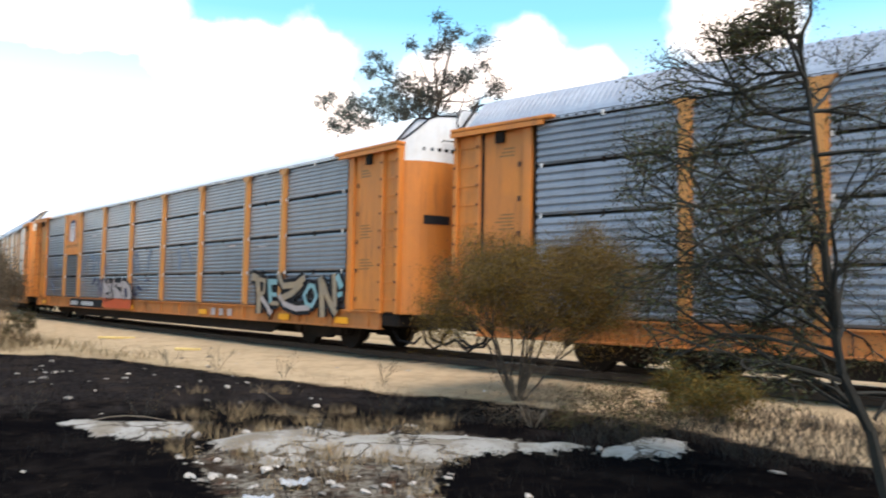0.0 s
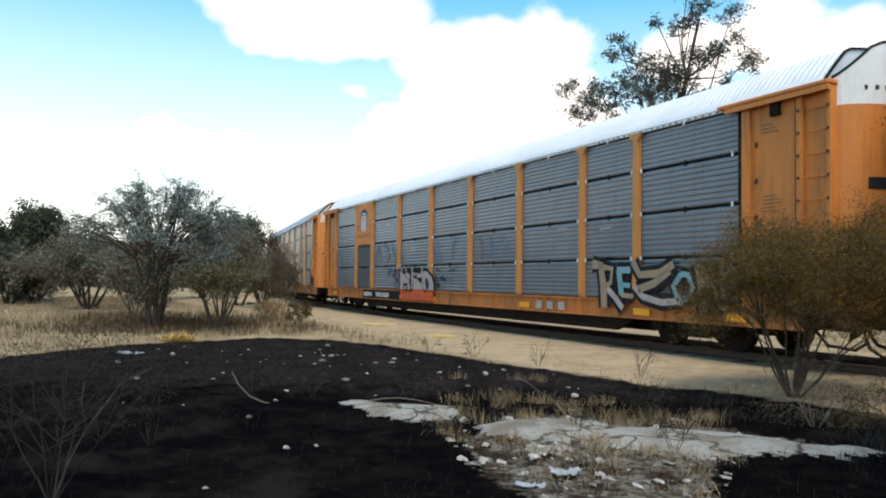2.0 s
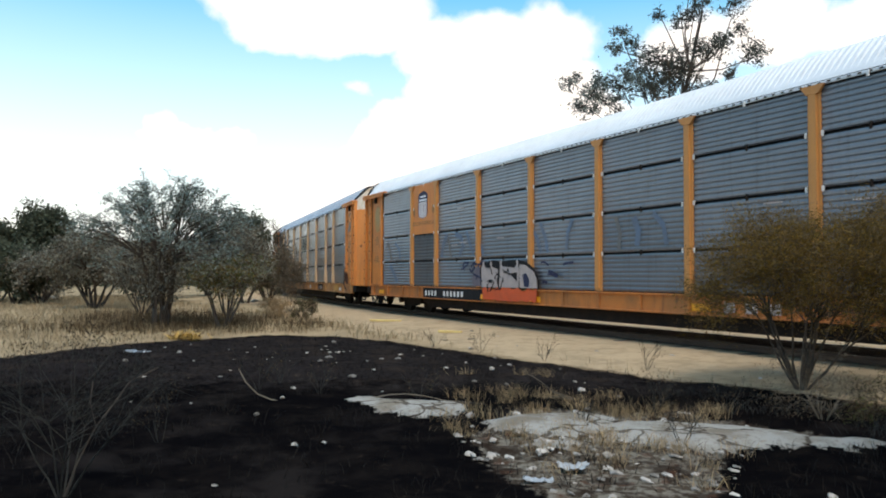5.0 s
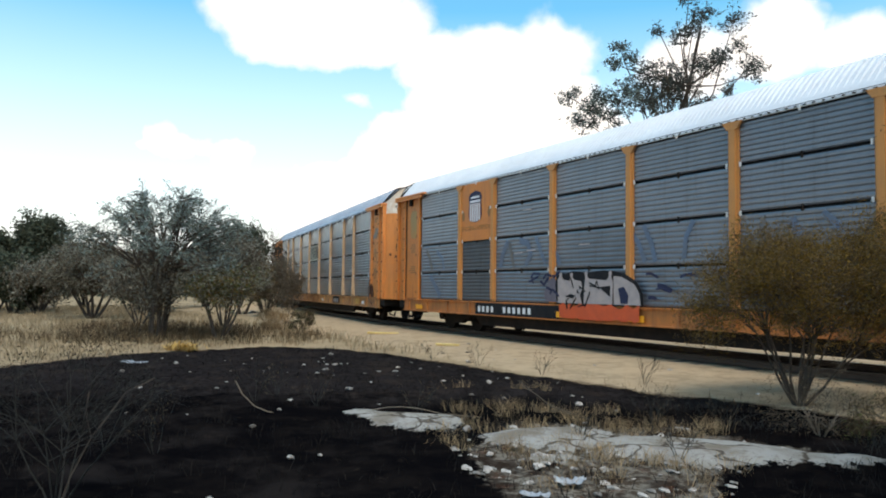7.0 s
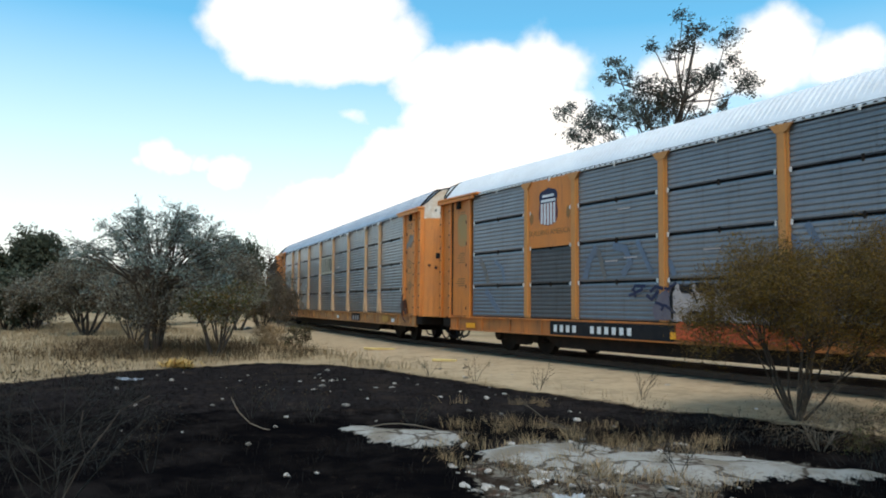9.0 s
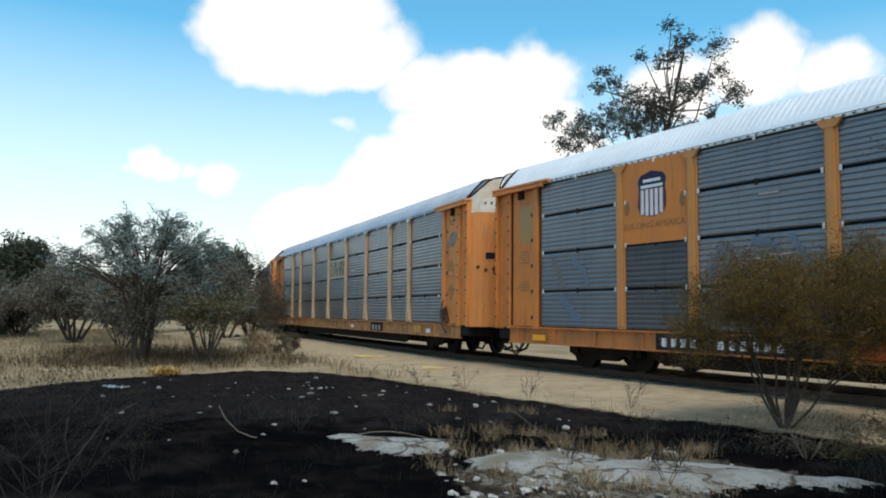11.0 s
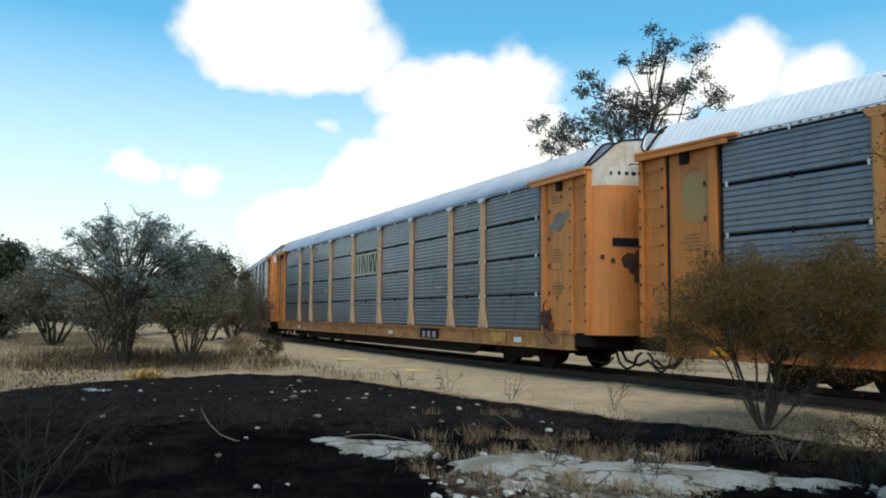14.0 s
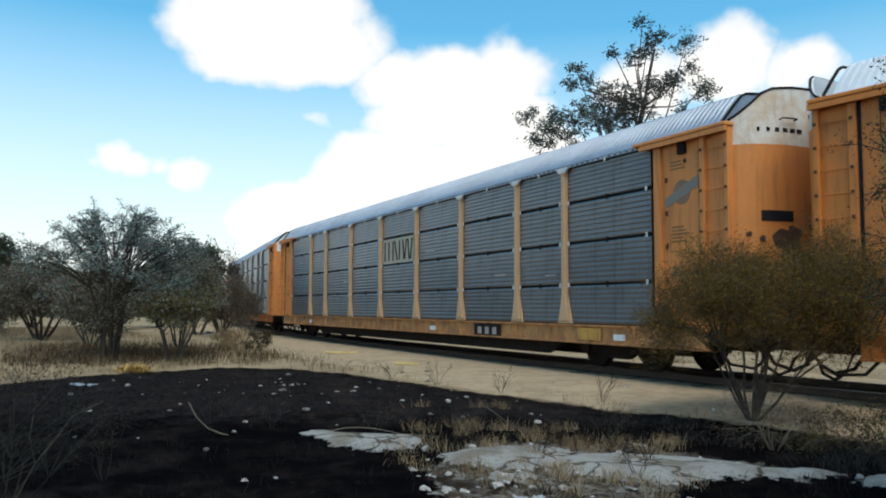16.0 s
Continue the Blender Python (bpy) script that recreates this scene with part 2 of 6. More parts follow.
M_SCRUB = material("brown_scrub", (0.105, 0.072, 0.040), (0.055, 0.040, 0.026), 0.9, 0, 1.2, 0.8, 30, 0, island=0.4, translucent=0.2, spec=0.1)
M_TUFT = material("bleached_straw", (0.40, 0.285, 0.165), (0.26, 0.185, 0.11), 0.85, 0, 1.5, 0.8, 30, 0, island=0.35, translucent=0.3, spec=0.1)
M_CHAR = material("charred_stubble", (0.013, 0.011, 0.010), (0.008, 0.0075, 0.0075), 0.95, 0, 2, 0.8, 40, 0, island=0.4, spec=0.1)
M_ROCK = material("white_limestone", (0.33, 0.30, 0.275), (0.10, 0.088, 0.075), 0.9, 0, 6, 0.8, 40, 0.5, each=0.3, island=0.55)
M_BAG = material("white_plastic_film", (0.40, 0.43, 0.47), (0.27, 0.30, 0.35), 0.35, 0, 6, 0.6, 40, 0.1, translucent=0.2)
M_PLANK = material("yellowed_plank", (0.60, 0.45, 0.18), (0.45, 0.32, 0.12), 0.85, 0, 6, 0.7, 60, 0.3)
M_HEAP = material("ochre_straw", (0.45, 0.27, 0.06), (0.30, 0.19, 0.06), 0.9, 0, 6, 0.7, 60, 0.3, island=0.3)


def ground_material():
    mt = bpy.data.materials.new("burnt_sandy_ground")
    mt.use_nodes = True
    nt = mt.node_tree
    N, L = nt.nodes, nt.links
    bsdf = N["Principled BSDF"]
    tc = N.new("ShaderNodeTexCoord")

    def noise_node(s, detail=6.0):
        n = N.new("ShaderNodeTexNoise")
        n.inputs["Scale"].default_value, n.inputs["Detail"].default_value, n.inputs["Roughness"].default_value = s, detail, 0.62
        L.new(tc.outputs["Object"], n.inputs["Vector"])
        return n.outputs["Fac"]

    def mth(op, a, b):
        n = N.new("ShaderNodeMath")
        n.operation = op
        for i, v in enumerate((a, b)):
            if isinstance(v, float):
                n.inputs[i].default_value = v
            else:
                L.new(v, n.inputs[i])
        return n.outputs[0]

    def ramp(v, a, b, top=1.0):
        r = N.new("ShaderNodeMapRange")
        r.interpolation_type = "SMOOTHSTEP"
        L.new(v, r.inputs["Value"])
        r.inputs["From Min"].default_value, r.inputs["From Max"].default_value, r.inputs["To Max"].default_value = a, b, top
        return r.outputs[0]

    def mixc(f, a, b):
        x = N.new("ShaderNodeMix")
        x.data_type = "RGBA"
        L.new(f, x.inputs["Factor"])
        for i, c in ((6, a), (7, b)):
            if isinstance(c, tuple):
                x.inputs[i].default_value = (*c, 1)
            else:
                L.new(c, x.inputs[i])
        return x.outputs[2]
    at = N.new("ShaderNodeVertexColor")
    at.layer_name = "cover"
    sp = N.new("ShaderNodeSeparateColor")
    L.new(at.outputs["Color"], sp.inputs[0])
    big, mid, fine, grit = noise_node(0.35), noise_node(2.6), noise_node(13.0), noise_node(70.0, 3.0)
    sand = mixc(ramp(mid, 0.38, 0.68), (0.405, 0.302, 0.198), (0.30, 0.225, 0.148))
    sand = mixc(ramp(fine, 0.52, 0.75, 0.6), sand, (0.24, 0.18, 0.115))
    grass = mixc(ramp(big, 0.4, 0.62), (0.35, 0.262, 0.165), (0.24, 0.178, 0.112))
    grass = mixc(ramp(fine, 0.45, 0.7, 0.7), grass, (0.23, 0.17, 0.105))
    pale = mixc(ramp(mid, 0.42, 0.7), (0.30, 0.285, 0.265), (0.21, 0.188, 0.16))
    pale = mixc(ramp(fine, 0.50, 0.72, 0.75), pale, (0.13, 0.11, 0.088))
    pale = mixc(ramp(noise_node(1.3), 0.52, 0.66, 0.7), pale, (0.17, 0.14, 0.112))
    crack = N.new("ShaderNodeTexVoronoi")
    crack.feature = "DISTANCE_TO_EDGE"
    crack.inputs["Scale"].default_value = 1.15
    bent = N.new("ShaderNodeVectorMath")
    bent.operation = "MULTIPLY_ADD"
    warp = N.new("ShaderNodeTexNoise")
    warp.inputs["Scale"].default_value = 3.0
    L.new(tc.outputs["Object"], warp.inputs["Vector"])
    L.new(warp.outputs["Color"], bent.inputs[0])
    bent.inputs[1].default_value = (.5, .5, .5)
    L.new(tc.outputs["Object"], bent.inputs[2])
    L.new(bent.outputs[0], crack.inputs["Vector"])
    pale = mixc(ramp(crack.outputs["Distance"], 0.035, 0.010, 0.85), pale, (0.055, 0.042, 0.032))
    stony = mixc(ramp(fine, 0.42, 0.6), (0.060, 0.046, 0.035), (0.17, 0.15, 0.125))
    stony = mixc(ramp(mid, 0.47, 0.6, 0.85), stony, (0.020, 0.013, 0.010))
    stony = mixc(ramp(noise_node(5.0), 0.56, 0.66, 0.6), stony, (0.075, 0.030, 0.017))
    char = mixc(ramp(mid, 0.4, 0.7), (0.0030, 0.0028, 0.0034), (0.0075, 0.0062, 0.0060))
    char = mixc(ramp(fine, 0.66, 0.82, 0.4), char, (0.035, 0.029, 0.025))
    char = mixc(ramp(noise_node(0.9), 0.50, 0.70, 0.5), char, (0.024, 0.020, 0.019))
    char = mixc(ramp(noise_node(6.0), 0.60, 0.72, 0.35), char, (0.040, 0.030, 0.024))
    ash = N.new("ShaderNodeVertexColor")
    ash.layer_name = "ash"
    dusty = mixc(ramp(fine, 0.38, 0.66), (0.040, 0.034, 0.034), (0.012, 0.010, 0.010))
    dusty = mixc(ramp(noise_node(1.7), 0.50, 0.66, 0.75), dusty, (0.062, 0.046, 0.038))
    char = mixc(ramp(mth("ADD", ash.outputs["Color"], mth("MULTIPLY", mth("SUBTRACT", mid, 0.5), 1.6)), 0.30, 0.90, 0.42), char, dusty)
    wob = mth("MULTIPLY", mth("SUBTRACT", fine, 0.5), 0.55)
    wob2 = mth("MULTIPLY", mth("SUBTRACT", mid, 0.5), 0.5)
    both = mth("ADD", wob, wob2)
    col = mixc(ramp(mth("ADD", sp.outputs[2], both), 0.4, 0.6), sand, grass)
    singe = mixc(ramp(fine, 0.40, 0.65), (0.105, 0.066, 0.042), (0.040, 0.028, 0.022))
    edge = mth("ADD", sp.outputs[0], both)
    col = mixc(ramp(edge, 0.28, 0.46, 0.6), col, singe)
    col = mixc(ramp(edge, 0.46, 0.62), col, char)
    al = mth("ADD", at.outputs["Alpha"], both)
    col = mixc(ramp(al, 0.42, 0.58), col, stony)
    col = mixc(ramp(mth("ADD", sp.outputs[1], mth("MULTIPLY", both, 2.3)), 0.46, 0.58), col, pale)
    L.new(col, bsdf.inputs["Base Color"])
    bsdf.inputs["Roughness"].default_value, bsdf.inputs["Specular IOR Level"].default_value = 1.0, 0.0
    b = N.new("ShaderNodeBump")
    b.inputs["Strength"].default_value, b.inputs["Distance"].default_value = 0.7, 0.03
    L.new(mth("ADD", fine, mth("MULTIPLY", grit, 0.5)), b.inputs["Height"])
    L.new(b.outputs[0], bsdf.inputs["Normal"])
    return mt


# ---- mesh helpers ----
def box(bm, x0, x1, y0, y1, z0, z1, bevel=0.0):
    r = bmesh.ops.create_cube(bm, size=1.0)
    for v in r["verts"]:
        v.co = Vector((x0 + (v.co.x + .5) * (x1 - x0), y0 + (v.co.y + .5) * (y1 - y0), z0 + (v.co.z + .5) * (z1 - z0)))
    if bevel:
        es = list({e for v in r["verts"] for e in v.link_edges})
        bmesh.ops.bevel(bm, geom=es, offset=bevel, segments=1, affect="EDGES")


def tube(bm, pts, r, n=6):
    """A round bar along a polyline."""
    rings = []
    for i, p in enumerate(pts):
        a, b = Vector(pts[max(0, i - 1)]), Vector(pts[min(len(pts) - 1, i + 1)])
        d = (b - a).normalized()
        s = d.cross(Vector((0, 0, 1)) if abs(d.z) < 0.9 else Vector((1, 0, 0))).normalized()
        u = s.cross(d)
        rings.append([bm.verts.new(Vector(p) + r * (math.cos(6.2832 * k / n) * s + math.sin(6.2832 * k / n) * u)) for k in range(n)])
    for a, b in zip(rings, rings[1:]):
        for k in range(n):
            bm.faces.new((a[k], a[(k + 1) % n], b[(k + 1) % n], b[k]))
    bm.faces.new(rings[0][::-1])
    bm.faces.new(rings[-1])


def slab(bm, pts, y0, y1):
    """A flat plate in the x-z plane with the outline pts, from y0 to y1."""
    a = [bm.verts.new((x, y0, z)) for x, z in pts]
    b = [bm.verts.new((x, y1, z)) for x, z in pts]
    bm.faces.new(a)
    bm.faces.new(b[::-1])
    for i in range(len(pts)):
        j = (i + 1) % len(pts)
        bm.faces.new((a[j], a[i], b[i], b[j]))


def disc(bm, c, axis, r, h, n=20):
    """A short cylinder with centre c along the y or x axis."""
    m = Matrix.Translation(c) @ (Matrix.Rotation(radians(90), 4, "X") if axis == "y" else Matrix.Rotation(radians(90), 4, "Y"))
    bmesh.ops.create_cone(bm, cap_ends=True, segments=n, radius1=r, radius2=r, depth=h, matrix=m)


def mesh_of(bm, name, mat, smooth=False):
    bmesh.ops.recalc_face_normals(bm, faces=bm.faces)
    me = bpy.data.meshes.new(name)
    bm.to_mesh(me)
    bm.free()
    me.materials.append(mat)
    if smooth:
        for f in me.polygons:
            f.use_smooth = True
    return me


def part(name, bm, mat, parent, label="", at=None, smooth=False):
    ob = new(name, mesh_of(bm, name, mat, smooth))
    ob.parent = parent
    if at is not None:
        ob.matrix_basis = at
    return tagged(ob, label)


def piece(name, me, parent, at):
    ob = new(name, me)
    ob.parent, ob.matrix_basis = parent, at
    return ob


def thing(name, label, category, at=None, group="", kind=""):
    ob = new(name)
    ob.empty_display_size = 0.2
    if at is not None:
        ob.matrix_basis = at
    return tagged(ob, label, category, group, kind)


def raw(name, verts, faces, mat, parent=None, smooth=False, label=""):
    me = bpy.data.meshes.new(name)
    me.from_pydata(verts, [], faces)
    me.materials.append(mat)
    if smooth:
        me.polygons.foreach_set("use_smooth", [True] * len(me.polygons))
    me.update()
    ob = new(name, me)
    ob.parent = parent
    return tagged(ob, label)


# ---- the track: a curve of 226 m radius, convex towards the camera ----
D, K = 12.682, 0.004425
RADIUS = 1 / K


def on_track(s, off=0.0, z=0.0):
    """A point s metres along the track; off to the camera's side."""
    a = K * s
    r = RADIUS + off
    return Vector((r * math.sin(a), D + RADIUS - r * math.cos(a), z))


def track_distance(x, y):
    """Metres from the track's middle, positive on the camera's side."""
    return np.hypot(x, y - (D + RADIUS)) - RADIUS


# ---- ground ----
BURN = [(-13, -9), (-15, -3), (-16, 0), (-16.9, .9), (-18.2, 3), (-18.7, 4.3), (-19.3, 5.9), (-18.1, 7.2), (-16.3, 7.9), (-13.8, 8.0), (-12, 8.1),
        (-10.5, 8.3), (-9.2, 8.35), (-8.2, 8.45), (-6.9, 8.75), (-5.1, 8.8), (-3.5, 8.5), (-2, 8.1), (6, 8), (7, -9)]
PALE = [[(-8.86, 3.62), (-9.0, 3.98), (-8.55, 4.25), (-8.25, 4.5), (-7.95, 4.82), (-7.55, 4.72), (-7.2, 4.28), (-7.2, 3.98), (-7.54, 3.87), (-8.15, 3.75)],
        [(-6.84, 4.35), (-6.91, 4.91), (-6.87, 5.33), (-6.71, 5.63), (-6.46, 5.85), (-6.0, 5.33), (-5.69, 4.92), (-5.84, 4.54), (-6.44, 4.25)],
        [(-5.99, 5.15), (-6.13, 5.63), (-5.95, 6.01), (-5.51, 6.47), (-4.95, 6.66), (-4.57, 6.72), (-4.46, 7.02), (-4.2, 7.12), (-4.08, 6.85), (-4.2, 6.5), (-4.42, 6.25), (-4.5, 5.9), (-4.68, 5.4), (-4.95, 5.2), (-5.47, 4.75)],
        [(-5.72, 4.08), (-5.70, 4.41), (-5.59, 4.72), (-5.33, 4.52), (-5.47, 3.97)],
        [(-3.89, 6.83), (-3.96, 7.4), (-3.92, 8.08), (-3.49, 8.03), (-3.21, 7.3), (-3.45, 6.69)]]
ASH = [(-17, -1), (-19.5, 5), (-18, 8), (-13, 8.3), (-6.5, 8.8), (-7.6, 6.6), (-9.2, 5.2), (-10.2, 3.4), (-11.5, 1.2), (-12, -1)]
STONY = [(-6.3, 3.9), (-7.3, 5.2), (-6.2, 6.5), (-4.8, 6.95), (-4.2, 6.8), (-4.9, 6.2), (-4.6, 5.36), (-3.77, 4.39), (-3.7, 4.0), (-4.1, 3.2), (-5.07, 3.36)]


def inside(poly, x, y):
    """Signed distance to the outline, positive inside."""
    P = np.array(poly, float)
    Q = np.roll(P, -1, axis=0)
    best = np.full(x.shape, 1e9)
    odd = np.zeros(x.shape, bool)
    for (ax, ay), (bx, by) in zip(P, Q):
        dx, dy = bx - ax, by - ay
        t = np.clip(((x - ax) * dx + (y - ay) * dy) / (dx * dx + dy * dy), 0, 1)
        best = np.minimum(best, np.hypot(x - ax - t * dx, y - ay - t * dy))
        hit = (ay > y) != (by > y)
        odd ^= hit & (x < ax + (y - ay) * dx / (dy if dy else 1e-9))
    return np.where(odd, best, -best)


def pale_at(x, y):
    """Signed distance to the bare stone slabs."""
    x, y = np.atleast_1d(x), np.atleast_1d(y)
    return np.max([inside(p, x, y) for p in PALE], axis=0)


def wave(x, y):
    return (np.sin(x * 1.3 + 0.7 * np.sin(y * 1.7)) * np.sin(y * 1.1 + 0.9 * np.sin(x * 0.8 + 1)) * 0.5
            + 0.3 * np.sin(x * 3.7 + 1.1 * np.sin(y * 3.1)) * np.sin(y * 4.3 + np.sin(x * 2.9)))


def ground_z(x, y):
    x, y = np.asarray(x, float), np.asarray(y, float)
    d = np.abs(track_distance(x, y))
    z = -0.25 + 0.11 * np.clip((4.6 - d) / 2.6, 0, 1)
    near = np.clip((60 - np.hypot(x, y)) / 30, 0, 1)
    z = z + 0.022 * wave(x, y) * near * np.clip((d - 1.4) / 1.5, 0.1, 1)
    return z


def on_ground(x, y, up=0.0):
    return Vector((x, y, float(ground_z(x, y)) + up))


def build_ground():
    def lines(lo, hi, step, out):
        mid = list(np.arange(lo, hi + 1e-6, step))
        a, b = [], []
        g = step
        p, q = lo, hi
        while p > -out:
            g *= 1.32
            p -= g
            q += g
            a.append(p)
            b.append(q)
        return np.array(a[::-1] + mid + b)
    xs, ys = lines(-36, 3, 0.16, 2500), lines(-2, 17, 0.16, 2500)
    X, Y = np.meshgrid(xs, ys)
    Z = ground_z(X, Y)
    burn = inside(BURN, X, Y)
    pale = pale_at(X, Y)
    stony = inside(STONY, X, Y)
    lump = np.random.rand(*X.shape)
    fine = (np.hypot(X, Y) < 45)
    Z = Z + fine * (lump - 0.5) * (0.012 + 0.03 * (burn > 0) * (pale < 0))
    Z = Z + 0.05 * np.clip(pale / 0.3, 0, 1) * (pale > 0) - 0.03 * ((pale < 0) & (pale > -0.3))
    td = track_distance(X, Y)
    sandy = np.clip(0.5 + (4.6 - np.abs(td)) / 1.4, 0, 1) * (X > -60)
    cols = np.stack([np.clip(0.5 + burn / 0.6, 0, 1), np.clip(0.5 + pale / 0.30, 0, 1), 1 - sandy, np.clip(0.5 + stony / 0.6, 0, 1)], -1)
    nx, ny = len(xs), len(ys)
    verts = np.stack([X, Y, Z], -1).reshape(-1, 3)
    i = np.arange(nx * ny).reshape(ny, nx)
    faces = np.stack([i[:-1, :-1], i[:-1, 1:], i[1:, 1:], i[1:, :-1]], -1).reshape(-1, 4)
    me = bpy.data.meshes.new("ground")
    me.from_pydata(verts.tolist(), [], faces.tolist())
    layer = me.color_attributes.new("cover", "FLOAT_COLOR", "POINT")
    layer.data.foreach_set("color", cols.reshape(-1).astype(np.float32))
    ash = np.clip(0.5 + inside(ASH, X, Y) / 2.6, 0, 1)
    grey = me.color_attributes.new("ash", "FLOAT_COLOR", "POINT")
    grey.data.foreach_set("color", np.stack([ash, ash, ash, np.ones_like(ash)], -1).reshape(-1).astype(np.float32))
    me.materials.append(ground_material())
    me.polygons.foreach_set("use_smooth", [True] * len(me.polygons))
    return tagged(new("ground", me), "burnt black grass, sandy trackside strip and dry straw field", "ground", kind="structure")


build_ground()


def build_track():
    tr = thing("railway_track", "curved single railway track with rusty rails on old wooden sleepers", "railway track", kind="structure")
    prof = [(-.07, -.15), (.07, -.15), (.07, -.135), (.012, -.12), (.012, -.04), (.036, -.03), (.036, 0), (-.036, 0), (-.036, -.03), (-.012, -.04), (-.012, -.12), (-.07, -.135)]
    for off in (-0.755, 0.755):
        verts, faces = [], []
        n = len(prof)
        steps = list(np.arange(-150, 60.1, 1.5))
        for s in steps:
            for a, z in prof:
                verts.append(on_track(s, off + a, z))
        for i in range(len(steps) - 1):
            for k in range(n):
                faces.append((i * n + k, (i + 1) * n + k, (i + 1) * n + (k + 1) % n, i * n + (k + 1) % n))
        raw("rail", verts, faces, M_RAIL, tr, label="rusty steel rail with a worn top")
    bm = bmesh.new()
    box(bm, -.11, .11, -1.28, 1.28, -.30, -.145, 0.012)
    me = mesh_of(bm, "sleeper", M_SLEEPER)
    rng = random.Random(3)
    for i in range(-150, 40):
        s = i * 0.56
        m = Matrix.Translation(on_track(s)) @ Matrix.Rotation(K * s + rng.uniform(-.03, .03), 4, "Z") @ pose(0, rng.uniform(-.06, .06), rng.uniform(-.01, .012))
        piece("sleeper", me, tr, m)


build_track()

# ---- the train: enclosed car carriers ----
CARS = 28.538                       # from coupling to coupling
S_ROWS = [(0.0, -24.643), (1.5, -21.716), (6.5, -11.916), (9.0, -6.988), (12.5, -0.080), (16.0, 6.757)]
TRUCK, WHEEL_R = 10.05, 0.42
POSTS = [-8.97, -7.05, -4.23, -1.41, 1.41, 4.23, 7.05, 8.97]
PANEL_END, HALF = 11.79, 13.6
ROWS_Z = [(0.93, 1.738), (1.778, 2.638), (2.678, 3.52), (3.56, 4.315)]
BAYS = list(zip([-PANEL_END] + POSTS, POSTS + [PANEL_END]))
ROOF = [(1.53, 4.36), (1.47, 4.47), (1.24, 4.73), (1.02, 4.955), (0.90, 5.01), (0.45, 5.065), (0.0, 5.085)]
panel_cache = {}


def panel_mesh(width, height, ribs, mat, depth=.013):
    """A sheet with horizontal corrugations, 2 cm proud, closed at the back."""
    key = (round(width, 2), round(height, 3), ribs, mat.name, depth)
    if key not in panel_cache:
        prof = [(0.0, 0.0)]
        step = height / ribs
        for i in range(ribs):
            z = i * step
            prof += [(-.002, z + step * .06), (-depth, z + step * .30), (-depth, z + step * .66), (-.002, z + step * .90)]
        prof += [(0.0, height)]
        bm = bmesh.new()
        a = [bm.verts.new((-width / 2, y, z)) for y, z in prof]
        b = [bm.verts.new((width / 2, y, z)) for y, z in prof]
        for i in range(len(prof) - 1):
            bm.faces.new((a[i], b[i], b[i + 1], a[i + 1]))
        c = [bm.verts.new((x, .03, z)) for x, z in ((-width / 2, 0), (width / 2, 0), (width / 2, height), (-width / 2, height))]
        bm.faces.new((c[0], c[3], c[2], c[1]))
        bm.faces.new([a[0], c[0], c[1], b[0]])
        bm.faces.new([a[-1], b[-1], c[2], c[3]])
        bm.faces.new(a + [c[3], c[0]])
        bm.faces.new(b + [c[2], c[1]])
        panel_cache[key] = mesh_of(bm, "side_panel", mat)
    return panel_cache[key]


def post_mesh(mat, flare):
    key = ("post", mat.name, flare)
    if key not in panel_cache:
        bm = bmesh.new()
        # a flanged post with a broad foot and head
        w, knee = (0.115, 1.95) if not flare else (0.09, 1.55)
        out = [(-w, 4.30), (-w, knee), (-w - flare, .93), (w + flare, .93), (w, knee), (w, 4.30)]
        slab(bm, out, -.045, 0.0)
        slab(bm, [(-w * .6, 4.2), (-w * .6, knee), (-w * .6 - flare * .6, 1.0), (w * .6 + flare * .6, 1.0), (w * .6, knee), (w * .6, 4.2)], -.085, -.045)
        slab(bm, [(-w, 4.19), (w, 4.19), (w + .11, 4.33), (-w - .11, 4.33)], -.09, -.04)
        panel_cache[key] = mesh_of(bm, "post", mat)
    return panel_cache[key]


def bogie(car, x):
    b = thing("bogie", "", "")
    b.parent, b.matrix_basis = car, pose(x, 0, 0)
    tagged(b, "black four-wheel bogie with cast side frames")
    for sy in (-1, 1):
        bm = bmesh.new()
        y0 = sy * 1.0
        slab(bm, [(-1.15, .52), (-1.15, .36), (-.95, .30), (-.62, .34), (-.38, .22), (.38, .22), (.62, .34), (.95, .30), (1.15, .36), (1.15, .52), (.8, .6), (.4, .70), (-.4, .70), (-.8, .6)],
             y0 - .07, y0 + .07)
        for ax in (-.88, .88):
            disc(bm, (ax, y0 + sy * .09, .42), "y", .13, .1, 12)
        for k in (-.17, 0, .17):
            tube(bm, [(k, y0, .28), (k, y0, .60)], .07, 8)
        part("side_frame", bm, M_IRON, b)
    bm = bmesh.new()
    box(bm, -.22, .22, -1.02, 1.02, .42, .66, .03)
    part("bolster", bm, M_IRON, b)
    wheels = []
    for ax in (-.88, .88):
        bm = bmesh.new()
        disc(bm, (0, 0, 0), "y", .075, 1.75, 12)
        for sy in (-1, 1):
            disc(bm, (0, sy * .745, 0), "y", WHEEL_R, .12, 28)
            disc(bm, (0, sy * .675, 0), "y", WHEEL_R + .025, .025, 28)
            disc(bm, (0, sy * .83, 0), "y", .14, .06, 14)
            for k in range(5):
                a = k * 1.2566
                disc(bm, (.25 * math.cos(a), sy * .807, .25 * math.sin(a)), "y", .035, .014, 8)
        w = part("wheelset", bm, M_IRON, b, "worn steel wheelset", pose(ax, 0, WHEEL_R))
        wheels.append((w, ax))
    return wheels


